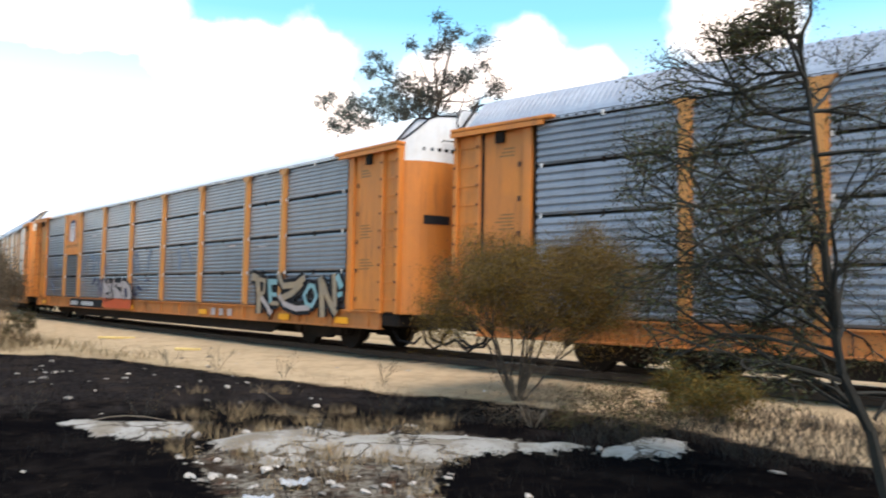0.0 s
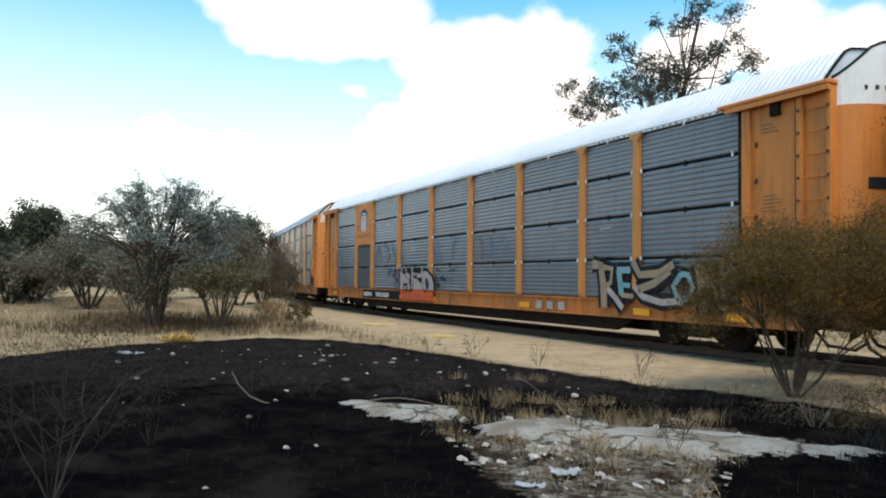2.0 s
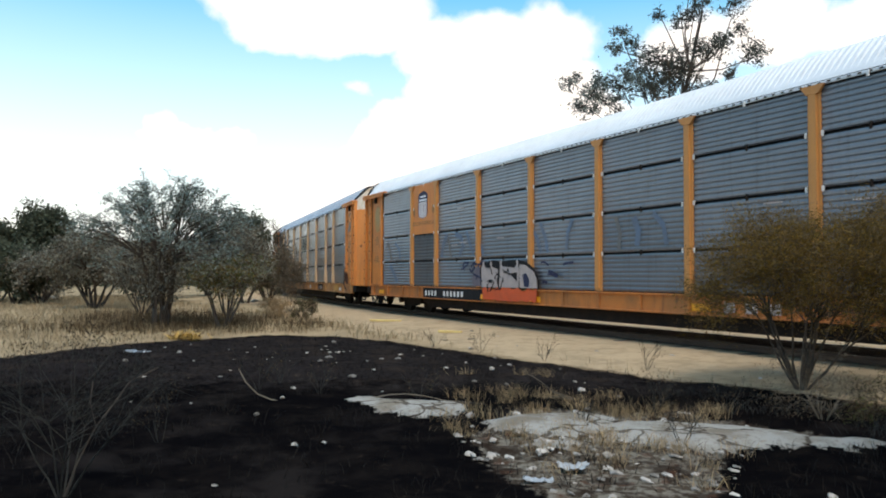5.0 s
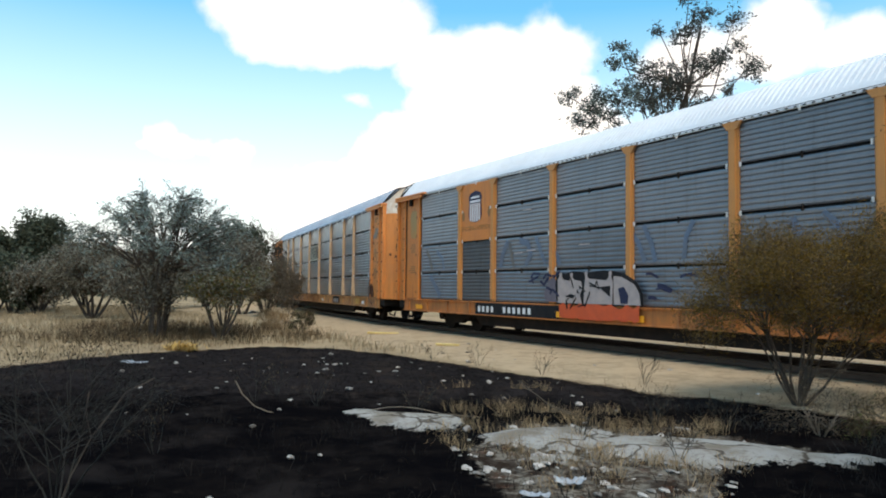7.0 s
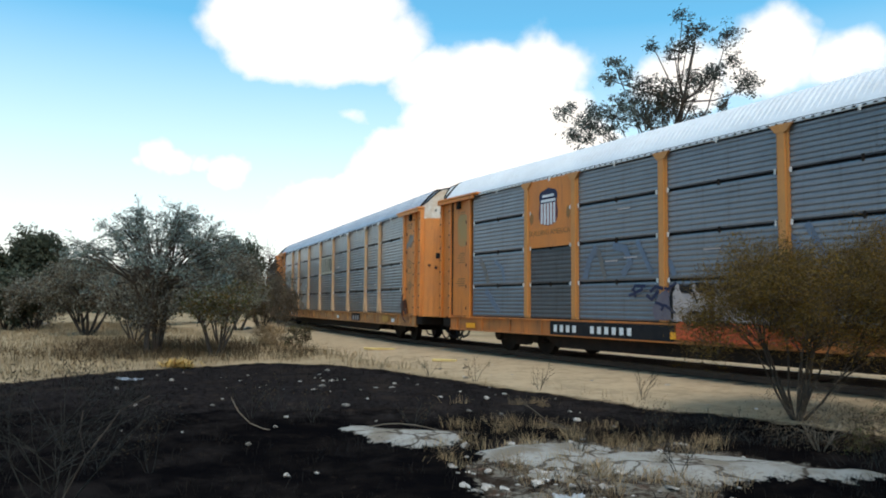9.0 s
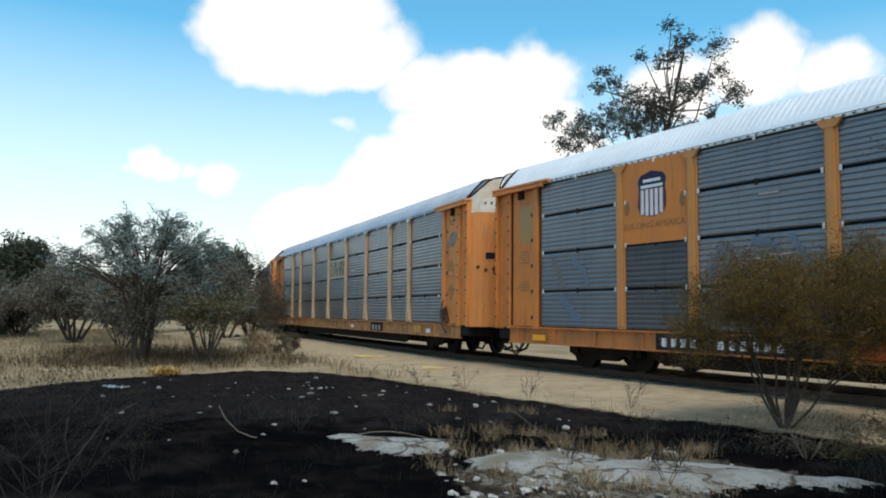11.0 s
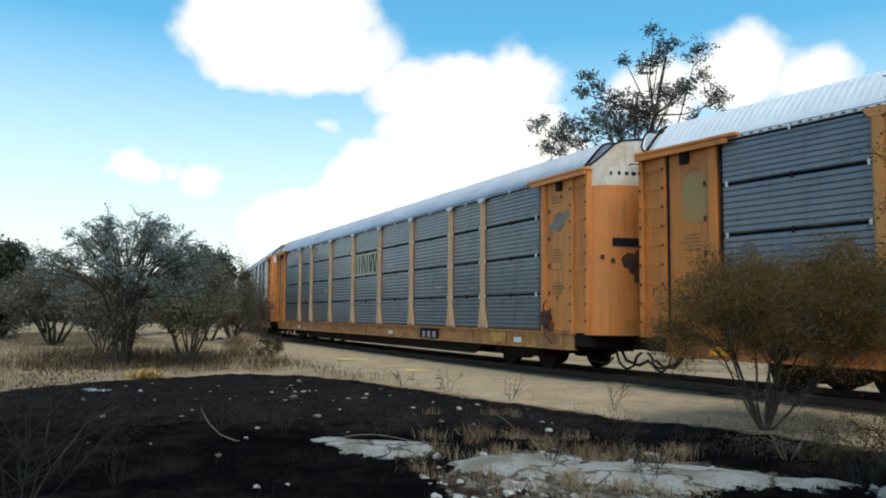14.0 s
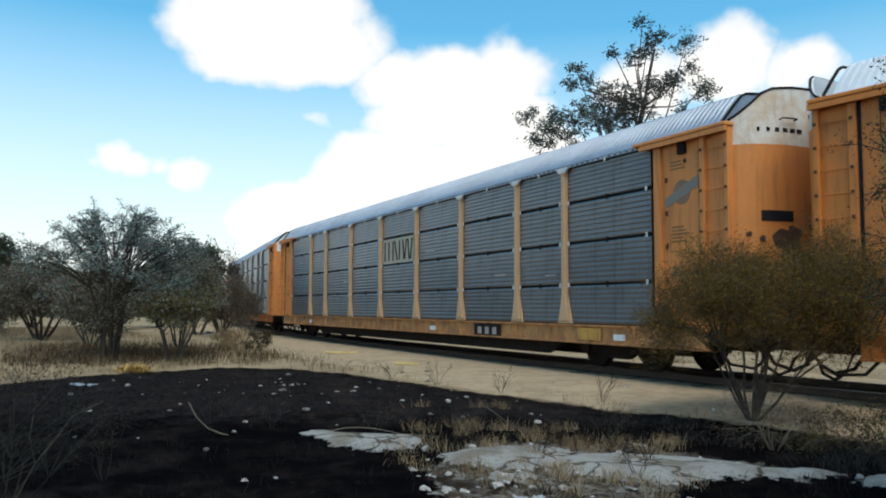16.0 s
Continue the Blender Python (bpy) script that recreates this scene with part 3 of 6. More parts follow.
def ribbon(pts, w):
    """Outline of a broad stroke along pts."""
    left, right = [], []
    for i, p in enumerate(pts):
        a, b = Vector(pts[max(0, i - 1)]), Vector(pts[min(len(pts) - 1, i + 1)])
        d = (b - a).normalized() * w / 2
        left.append((p[0] - d.y, p[1] + d.x))
        right.append((p[0] + d.y, p[1] - d.x))
    return left + right[::-1]


def stroke(car, name, pts, w, mat, depth=0, label="", y=-1.542):
    bm = bmesh.new()
    o = ribbon(pts, w)
    n = len(pts)
    y1 = y - .003 * (depth + 1)
    a = [bm.verts.new((x, y1, z)) for x, z in o]
    b = [bm.verts.new((x, y, z)) for x, z in o]
    m = len(o)
    for i in range(n - 1):
        bm.faces.new((a[i], a[i + 1], a[m - 2 - i], a[m - 1 - i]))
        bm.faces.new((b[i], b[m - 1 - i], b[m - 2 - i], b[i + 1]))
    for i in range(m):
        j = (i + 1) % m
        bm.faces.new((a[j], a[i], b[i], b[j]))
    return part(name, bm, mat, car, label)


def curved_door(car, end, top_mat, paint):
    """The bowed end doors: orange below, pale above, closed under the roof's outline."""
    def u_of(y):
        return 13.45 + 0.62 * math.sqrt(max(0.0, 1 - (abs(y) / 1.47) ** 2.6))
    ys = [1.47 * math.sin(radians(a)) for a in range(-90, 91, 9)]

    def roof_z(y):
        a = abs(y)
        for (y0, z0), (y1, z1) in zip(ROOF, ROOF[1:]):
            if y1 <= a <= y0:
                return z0 + (z1 - z0) * (y0 - a) / (y0 - y1)
        return ROOF[0][1]
    for name, lo, hi, mat, lab in (("end_door", 0.86, 4.02, paint, ""), ("end_door_top", 4.02, None, top_mat, "pale painted upper end door")):
        bm = bmesh.new()
        grid = []
        for y in ys:
            h = hi if hi else max(4.06, roof_z(y) - .03)
            u = u_of(y)
            inn = 0.06 if not hi else 0.0
            grid.append([(bm.verts.new((end * (u - inn * k * .6), y, lo + (h - lo) * k)), bm.verts.new((end * (u - .07), y * .97, lo + (h - lo) * k))) for k in (0, .5, 1)])
        for a, b in zip(grid, grid[1:]):
            for i in range(2):
                for s in (0, 1):
                    bm.faces.new((a[i][s], b[i][s], b[i + 1][s], a[i + 1][s]))
            for i in (0, 2):
                bm.faces.new((a[i][0], b[i][0], b[i][1], a[i][1]))
        for col in (grid[0], grid[-1]):
            for i in range(2):
                bm.faces.new((col[i][0], col[i + 1][0], col[i + 1][1], col[i][1]))
        part(name, bm, mat, car, lab, smooth=False)
    bm = bmesh.new()
    tube(bm, [(end * (u_of(y) - .035), y, max(4.06, roof_z(y) - .03)) for y in ys[1:-1]], .022, 6)
    part("door_trim", bm, M_BLACK, car, "black rubber edge over the doors")
    # dark slot, latch bar, seam and handles
    for nm, y0, y1, z0, z1, mat in (("vent_slot", -1.12, -.55, 2.72, 2.90, M_BLACK), ("door_seam", -.03, .03, .9, 4.0, M_IRON), ("latch", -.16, .2, 2.55, 2.68, M_IRON),
                                    ("latch", -.05, .06, 3.3, 3.95, M_RUST)):
        bm = bmesh.new()
        ym = (y0 + y1) / 2
        n = 4
        pts = [y0 + (y1 - y0) * i / n for i in range(n + 1)]
        for k in range(n):
            ua, ub = u_of(pts[k]), u_of(pts[k + 1])
            vs = [bm.verts.new(c) for c in ((end * (ua + .012), pts[k], z0), (end * (ub + .012), pts[k + 1], z0), (end * (ub + .012), pts[k + 1], z1), (end * (ua + .012), pts[k], z1),
                                            (end * (ua - .01), pts[k], z0), (end * (ub - .01), pts[k + 1], z0), (end * (ub - .01), pts[k + 1], z1), (end * (ua - .01), pts[k], z1))]
            for f in ((0, 1, 2, 3), (7, 6, 5, 4), (0, 4, 5, 1), (3, 2, 6, 7), (1, 5, 6, 2), (0, 3, 7, 4)):
                bm.faces.new([vs[i] for i in f])
        part(nm, bm, mat, car)
    for y in (-.75, .4):
        bm = bmesh.new()
        tube(bm, [(end * (u_of(y) - .03), y, 4.45), (end * (u_of(y) + .05), y, 4.47), (end * (u_of(y + .3) + .05), y + .3, 4.47), (end * (u_of(y + .3) - .03), y + .3, 4.45)], .014, 5)
        part("grab_handle", bm, M_IRON, car, "thin steel grab handle")
    for y0 in (-1.15, .15):
        bm = bmesh.new()
        for k in range(6):
            y = y0 + k * .15
            box(bm, end * (u_of(y) - .05) if end > 0 else end * (u_of(y) + .008), end * (u_of(y) + .008) if end > 0 else end * (u_of(y) - .05), y, y + .10, 4.24, 4.31)
        part("stencil", bm, M_IRON, car, "dark stencilled line, illegible")
    bm = bmesh.new()
    slab(bm, [(-.16, 1.15), (.16, 1.15), (.16, 1.80), (-.16, 1.80)], -.012, .012)
    slab(bm, [(-.12, 1.19), (.12, 1.19), (.12, 1.76), (-.12, 1.76)], -.022, .022)
    part("hatch", bm, paint, car, "small framed hatch", Matrix.Translation((end * (u_of(-.78) + .004), -.78, 0)) @ Matrix.Rotation(end * radians(90 - 22), 4, "Z"))


def corner(car, side, end, paint):
    """End bay of the side: flat plate, edge beams, ladder bay, cover strip over the door's track."""
    s = side

    def yb(bm, x0, x1, d0, d1, z0, z1, bev=0.0):
        a, b = sorted((s * (1.46 + d0), s * (1.46 + d1)))
        p, q = sorted((end * x0, end * x1))
        box(bm, p, q, a, b, z0, z1, bev)
    bm = bmesh.new()
    yb(bm, 11.8, 12.98, 0, .03, .93, 4.33)
    part("end_plate", bm, paint, car)
    bm = bmesh.new()
    yb(bm, 12.98, 13.58, -.01, .02, .90, 4.33)
    part("ladder_bay", bm, paint, car)
    for x0, x1 in ((11.80, 11.98), (12.94, 13.06), (13.50, 13.60)):
        bm = bmesh.new()
        yb(bm, x0, x1, -.05, .10, .86, 4.34, .012)
        part("edge_beam", bm, paint, car)
    key = ("rung", paint.name)
    if key not in panel_cache:
        bm = bmesh.new()
        tube(bm, [(-.27, 0, 0), (.27, 0, 0)], .009, 5)
        panel_cache[key] = mesh_of(bm, "ladder_rung", paint)
    for k in range(9):
        piece("ladder_rung", panel_cache[key], car, pose(end * 13.28, s * 1.53, 1.15 + k * .36))
    if s < 0:
        if "rung_bolt" not in panel_cache:
            bm = bmesh.new()
            box(bm, -.02, .02, -.025, .0, -.024, .024, .005)
            panel_cache["rung_bolt"] = mesh_of(bm, "rung_bolt", M_RUST)
        for k in range(9):
            for x in (13.0, 13.55):
                piece("rung_bolt", panel_cache["rung_bolt"], car, pose(end * x, -1.56, 1.15 + k * .36))
    bm = bmesh.new()
    yb(bm, 11.32, 13.62, -.05, .19, 4.345, 4.41, .012)
    yb(bm, 11.5, 13.62, .13, .185, 4.25, 4.335)
    part("cover_strip", bm, paint, car, "pale orange strip over the door track")
    bm = bmesh.new()
    yb(bm, 12.885, 12.945, .005, .045, .95, 4.30)
    part("door_gap", bm, M_BLACK, car, "dark gap at the sliding edge")
    bm = bmesh.new()
    yb(bm, 12.42, 12.60, .02, .10, 4.05, 4.27)
    part("lock_box", bm, M_IRON, car, "dark lock box")
    if "hinge" not in panel_cache:
        bm = bmesh.new()
        box(bm, -.025, .025, -.02, .02, 0, .09)
        panel_cache["hinge"] = mesh_of(bm, "hinge", M_RUST)
    for k in range(5):
        piece("hinge", panel_cache["hinge"], car, pose(end * 12.085, s * 1.495, 1.1 + k * .62))
    if s < 0:
        # stencilled data, too small to read: bars
        for z0, n, w in ((3.92, 3, .34), (2.72, 5, .42), (1.98, 4, .5)):
            bm = bmesh.new()
            for k in range(n):
                ww = w * (0.7 + 0.3 * ((k * 7) % 3) / 2)
                yb(bm, 12.2, 12.2 + ww, .028, .034, z0 - k * .065, z0 - k * .065 + .028)
            part("data_stencil", bm, M_BROWN, car, "brown stencilled data lines, illegible")


def build_car(name, label, panel, post, paint, roof, top, ribs=8, flare=0.0, cap=None, sill=None, odd=()):
    car = thing(name, label, "railway wagon", group="train of car carriers")
    # solid black box: its colour stands in for the shade behind the panel joints
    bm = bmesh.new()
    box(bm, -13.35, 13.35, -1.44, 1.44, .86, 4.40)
    part("inner_wall", bm, M_BLACK, car, "black box standing in for the unlit inside behind the joints")
    for side in (-1, 1):
        flip = pose(0, 0, 0) if side < 0 else pose(0, 0, 0, 0, 0, 180)
        for bi, (a, b) in enumerate(BAYS):
            w = b - a - 0.20
            for ri, (z0, z1) in enumerate(ROWS_Z):
                piece("side_panel", panel_mesh(w, z1 - z0 - .014, ribs, M_GALV_DULL if (bi, ri) in odd else panel, .036 if ribs < 7 else .013), car, flip @ pose((a + b) / 2, -1.50, z0 + .007))
        for u in POSTS:
            piece("post", post_mesh(post, flare), car, flip @ pose(u, -1.50, 0))
        for end in (-1, 1):
            corner(car, side, end, paint)
        # side sill: web, flanges, stiffeners
        bm = bmesh.new()
        y = side * 1.50
        a, b = sorted((y, y - side * .05))
        box(bm, -13.0, 13.0, a, b, .54, .90, .008)
        a, b = sorted((y + side * .045, y - side * .12))
        box(bm, -13.0, 13.0, a, b, .52, .555, .006)
        a, b = sorted((y + side * .05, y - side * .05))
        box(bm, -13.0, 13.0, a, b, .875, .915, .006)
        for k in range(19):
            u = -12.6 + k * 1.4
            a, b = sorted((y, y + side * .04))
            box(bm, u - .03, u + .03, a, b, .555, .875)
        part("side_sill", bm, sill or M_SILL, car, "orange side sill with rust and grime")
        # eave channel with small white clips
        bm = bmesh.new()
        a, b = sorted((side * 1.44, side * 1.545))
        box(bm, -13.5, 13.5, a, b, 4.32, 4.375, .006)
        part("eave_rail", bm, roof, car)
        bm = bmesh.new()
        a, b = sorted((side * 1.43, side * 1.53))
        box(bm, -13.3, 13.3, a, b, 4.375, 4.39)
        # dark strip along the panel tops, drawn as the eave's shadow line
        a, b = sorted((side * 1.43, side * 1.518))
        box(bm, -PANEL_END, PANEL_END, a, b, 4.297, 4.32)
        if side < 0:
            # the ends of the roof ribs show as a dotted line under the eave
            for k in range(150):
                u = -13.2 + k * .177
                box(bm, u - .03, u + .03, -1.552, -1.545, 4.335, 4.36)
        part("eave_gasket", bm, M_IRON, car, "dark eave strips, the lower one standing in for eave shadow")
    clip = panel_cache.setdefault("clip", None)
    if clip is None:
        bm = bmesh.new()
        box(bm, -.022, .022, -.022, .0, -.045, .045, .005)
        clip = panel_cache["clip"] = mesh_of(bm, "clip", M_WHITE)
    for u in [-PANEL_END + .1] + POSTS + [PANEL_END - .1]:
        for z in (1.757, 2.658, 3.54):
            for du in ((-.155, .155) if abs(u) < 11 else ((.10,) if u < 0 else (-.10,))):
                piece("clip", clip, car, pose(u + du, -1.535, z))
    for a, b in BAYS:
        piece("clip", clip, car, pose((a + b) / 2, -1.55, 4.31))
    # joint straps in the middle of each bay, dark
    strap = panel_cache.setdefault("strap", None)
    if strap is None:
        bm = bmesh.new()
        box(bm, -.022, .022, -.03, .0, -.06, .06, .005)
        strap = panel_cache["strap"] = mesh_of(bm, "strap", M_IRON)
    for a, b in BAYS:
        for z in (1.757, 2.658, 3.54):
            piece("strap", strap, car, pose((a + b) / 2, -1.50, z))
    # ribbed roof
    verts, faces = [], []
    prof = [(-y, z) for y, z in ROOF] + [(y, z) for y, z in ROOF[::-1][1:]]
    us = []
    u = -13.30
    pitch = .112 if ribs < 7 else .132
    while u < 13.30:
        us += [(u, 0), (u + pitch * .17, pitch * .2), (u + pitch * .55, pitch * .2), (u + pitch * .72, 0)]
        u += pitch
    us.append((13.43, 0))
    n = len(prof)
    for u, h in us:
        for y, z in prof:
            k = 0.0 if abs(y) > 1.45 else h
            f = 1 + k / 1.6
            verts.append((u, y * f, z + k))
    for i in range(len(us) - 1):
        for k in range(n - 1):
            faces.append((i * n + k, i * n + k + 1, (i + 1) * n + k + 1, (i + 1) * n + k))
    faces.append(tuple(range(n)))
    faces.append(tuple(range((len(us) - 1) * n, len(us) * n))[::-1])
    raw("roof", verts, faces, roof, car, label="ribbed sheet-metal roof")
    for end in (-1, 1):
        bm = bmesh.new()
        for (y0, z0), (y1, z1) in zip(prof, prof[1:]):
            vs = []
            for uu in (13.425, 13.455):
                for yy, zz in ((y0, z0), (y1, z1)):
                    for q in (-.012, .022):
                        vs.append(bm.verts.new((end * uu, yy * (1 + q / 1.6), zz + q)))
            for f in ((0, 1, 3, 2), (4, 6, 7, 5), (0, 4, 5, 1), (2, 3, 7, 6), (1, 5, 7, 3), (0, 2, 6, 4)):
                bm.faces.new([vs[i] for i in f])
        part("roof_end_trim", bm, M_IRON, car, "black rubber edge of the roof")
        curved_door(car, end, top, paint)
        # coupler, draft box, hoses, end platform
        bm = bmesh.new()
        box(bm, *sorted((end * 13.0, end * 13.75)), -.32, .32, .55, .84, .02)
        box(bm, *sorted((end * 13.7, end * 14.12)), -.10, .10, .60, .80, .02)
        box(bm, *sorted((end * 14.05, end * 14.25)), -.16, .12, .57, .85, .03)
        part("coupler", bm, M_IRON, car, "heavy cast coupler")
        bm = bmesh.new()
        box(bm, *sorted((end * 12.9, end * 13.55)), -1.45, 1.45, .60, .86, .02)
        part("end_platform", bm, M_IRON, car)
        bm = bmesh.new()
        tube(bm, [(end * 13.4, -.55, .6), (end * 13.6, -.55, .33), (end * 13.95, -.5, .24), (end * 14.2, -.45, .36)], .032, 6)
        tube(bm, [(end * 13.5, -.75, .58), (end * 13.62, -.75, .28), (end * 13.82, -.72, .16), (end * 14.02, -.70, .24), (end * 14.1, -.68, .44), (end * 14.22, -.66, .52)], .028, 6)
        tube(bm, [(end * 12.9, -1.1, .55), (end * 13.15, -1.1, .30), (end * 13.6, -1.05, .26), (end * 13.85, -1.1, .40)], .026, 6)
        part("brake_hose", bm, M_BLACK, car, "hanging black brake hoses")
    bm = bmesh.new()
    box(bm, -12.9, 12.9, -.22, .22, .48, .86)
    slab(bm, [(-8.7, .5), (-8.2, .22), (8.2, .22), (8.7, .5)], -.42, .42)
    # added near-side plate, dark in place of the shade under the wagon
    slab(bm, [(-8.5, .86), (-8.5, .45), (-8.0, .235), (8.0, .235), (8.5, .45), (8.5, .86)], -1.3, -1.2)
    for u in np.arange(-8.4, 8.5, 2.1):
        box(bm, u - .05, u + .05, -1.42, 1.42, .62, .86)
    box(bm, -1.1, .2, -.95, -.4, .42, .80, .04)
    box(bm, 2.4, 3.0, -1.1, -.6, .45, .78, .04)
    tube(bm, [(-8.5, -.8, .52), (8.5, -.8, .52)], .03, 6)
    part("underframe", bm, M_IRON, car, "grimy centre sill with brake gear, added dark plate for underbody shade")
    wheels = []
    for x in (-TRUCK, TRUCK):
        wheels += bogie(car, x)
    if cap:
        bm = bmesh.new()
        slab(bm, [(-.12, 4.235), (.12, 4.235), (.24, 4.335), (-.24, 4.335)], -.10, -.088)
        me = mesh_of(bm, "post_cap", cap)
        for u in POSTS:
            piece("post_cap", me, car, pose(u, -1.50, 0))
    return car, wheels


M_SILL_OLD = material("patchy_rusted_sill", (0.54, 0.255, 0.085), (0.27, 0.115, 0.05), 0.7, 0, 3.2, 0.9, 30, 0.2, (0.10, 0.05, 0.03), 0.55)
M_SILL = material("rusty_orange_sill", (0.54, 0.172, 0.034), (0.30, 0.12, 0.04), 0.65, 0, 1.6, 0.8, 40, 0.15, (0.09, 0.045, 0.03), 0.6)


def plate(car, name, u0, u1, z0, z1, mat, label="", y=-1.545, t=.006):
    bm = bmesh.new()
    box(bm, u0, u1, y - t, y, z0, z1)
    return part(name, bm, mat, car, label)


def bars(car, name, u0, u1, z0, z1, n, mat, label, y, skip=()):
    w = (u1 - u0) / n
    for i in range(n):
        if i not in skip:
            bm = bmesh.new()
            box(bm, u0 + i * w + w * .24, u0 + (i + 1) * w - w * .24, y - .004, y, z0, z1)
            part(name, bm, mat, car, label)


def shield(car, u, z, w, h, y):
    """Badge: navy head, red and white pales below, dark rim."""
    def outline(k):
        return [(u - w * .50 * k, z + h * .30 * k), (u - w * .40 * k, z + h * .42 * k), (u - w * .2 * k, z + h * .46 * k), (u, z + h * .5 * k), (u + w * .2 * k, z + h * .46 * k),
                (u + w * .40 * k, z + h * .42 * k), (u + w * .50 * k, z + h * .30 * k), (u + w * .46 * k, z + h * .12 * k), (u + w * .5 * k, z - h * .1 * k), (u + w * .5 * k, z - h * .3 * k),
                (u + w * .38 * k, z - h * .43 * k), (u, z - h * .5 * k), (u - w * .38 * k, z - h * .43 * k), (u - w * .5 * k, z - h * .3 * k), (u - w * .5 * k, z - h * .1 * k),
                (u - w * .46 * k, z + h * .12 * k)]
    bm = bmesh.new()
    slab(bm, outline(1.0), y - .004, y)
    badge = part("badge", bm, M_BLUE, car, "shield badge, navy head over red and white stripes")
    for i in range(11):
        x0, x1 = u - w * .46 + w * .92 * i / 11, u - w * .46 + w * .92 * (i + 1) / 11
        xm = abs((x0 + x1) / 2 - u) / (w * .5)
        slim = w * .012 if i % 2 == 0 else -w * .012
        x0, x1 = x0 + slim, x1 - slim
        bm = bmesh.new()
        box(bm, x0, x1, y - .008, y - .003, z - h * (.475 - .10 * xm ** 2), z + h * .10)
        part("stripe", bm, M_RED if i % 2 == 0 else M_WHITE, badge)
    for zz, k in ((z + h * .29, .62), (z + h * .165, .78)):
        bm = bmesh.new()
        box(bm, u - w * k / 2, u + w * k / 2, y - .008, y - .003, zz - h * .032, zz + h * .032)
        part("lettering_bar", bm, M_WHITE, badge, "white bar in place of lettering")
    return badge


def text(car, words, u, z, size, mat, y):
    cu = bpy.data.curves.new("slogan", "FONT")
    cu.body, cu.size, cu.align_x, cu.extrude = words, size, "CENTER", .002
    cu.materials.append(mat)
    ob = new("slogan", cu)
    ob.parent, ob.matrix_basis = car, pose(u, y, z, 90, 0, 0)
    return tagged(ob, "brown painted slogan")


def graffiti_big(car):
    """Tan, teal and white spray letters with black outlines over the lowest panels."""
    L = [  # strokes of one broad letter each: points, width, paint
        ([(7.55, 1.66), (7.85, 1.62), (7.95, 1.2), (7.98, .72)], .27, M_SPRAY_TAN), ([(7.75, 1.62), (8.25, 1.55), (8.2, 1.25), (7.95, 1.16)], .15, M_SPRAY_TAN),
        ([(8.05, 1.15), (8.35, .95), (8.62, .72)], .17, M_SPRAY_WHITE),
        ([(8.42, 1.52), (8.85, 1.52)], .18, M_SPRAY_TEAL), ([(8.48, 1.50), (8.58, 1.0)], .2, M_SPRAY_TEAL), ([(8.5, 1.22), (8.85, 1.2)], .13, M_SPRAY_TEAL), ([(8.56, 1.0), (8.95, .98)], .13, M_SPRAY_TAN),
        ([(8.95, 1.68), (9.15, 1.42), (9.75, 1.45), (10.15, 1.62)], .2, M_SPRAY_TAN), ([(10.05, 1.5), (9.6, 1.25), (9.1, 1.12)], .2, M_SPRAY_TAN),
        ([(8.98, 1.2), (9.25, .98), (9.8, .88), (10.4, .92)], .17, M_SPRAY_WHITE),
        ([(10.35, 1.42), (10.15, 1.2), (10.25, 1.0), (10.5, .96), (10.68, 1.18), (10.55, 1.42), (10.35, 1.43)], .15, M_SPRAY_TEAL),
        ([(10.82, 1.62), (10.9, 1.2), (10.95, .72)], .24, M_SPRAY_TAN), ([(10.85, 1.58), (11.2, 1.1), (11.5, .8)], .2, M_SPRAY_TAN), ([(11.38, 1.70), (11.42, 1.3), (11.45, .95)], .2, M_SPRAY_TAN),
        ([(11.5, 1.66), (11.62, 1.5), (11.7, 1.38)], .2, M_SPRAY_TEAL), ([(11.55, 1.22), (11.72, 1.26)], .14, M_SPRAY_TEAL)]
    for i, (pts, w, mat) in enumerate(L):
        stroke(car, "graffiti_outline", pts, w * .78 + .19, M_BLACK, 0, "black sprayed outline", y=-1.592)
        stroke(car, "graffiti_stroke", pts, w * .78, mat, 2, "broad sprayed stroke", y=-1.592)


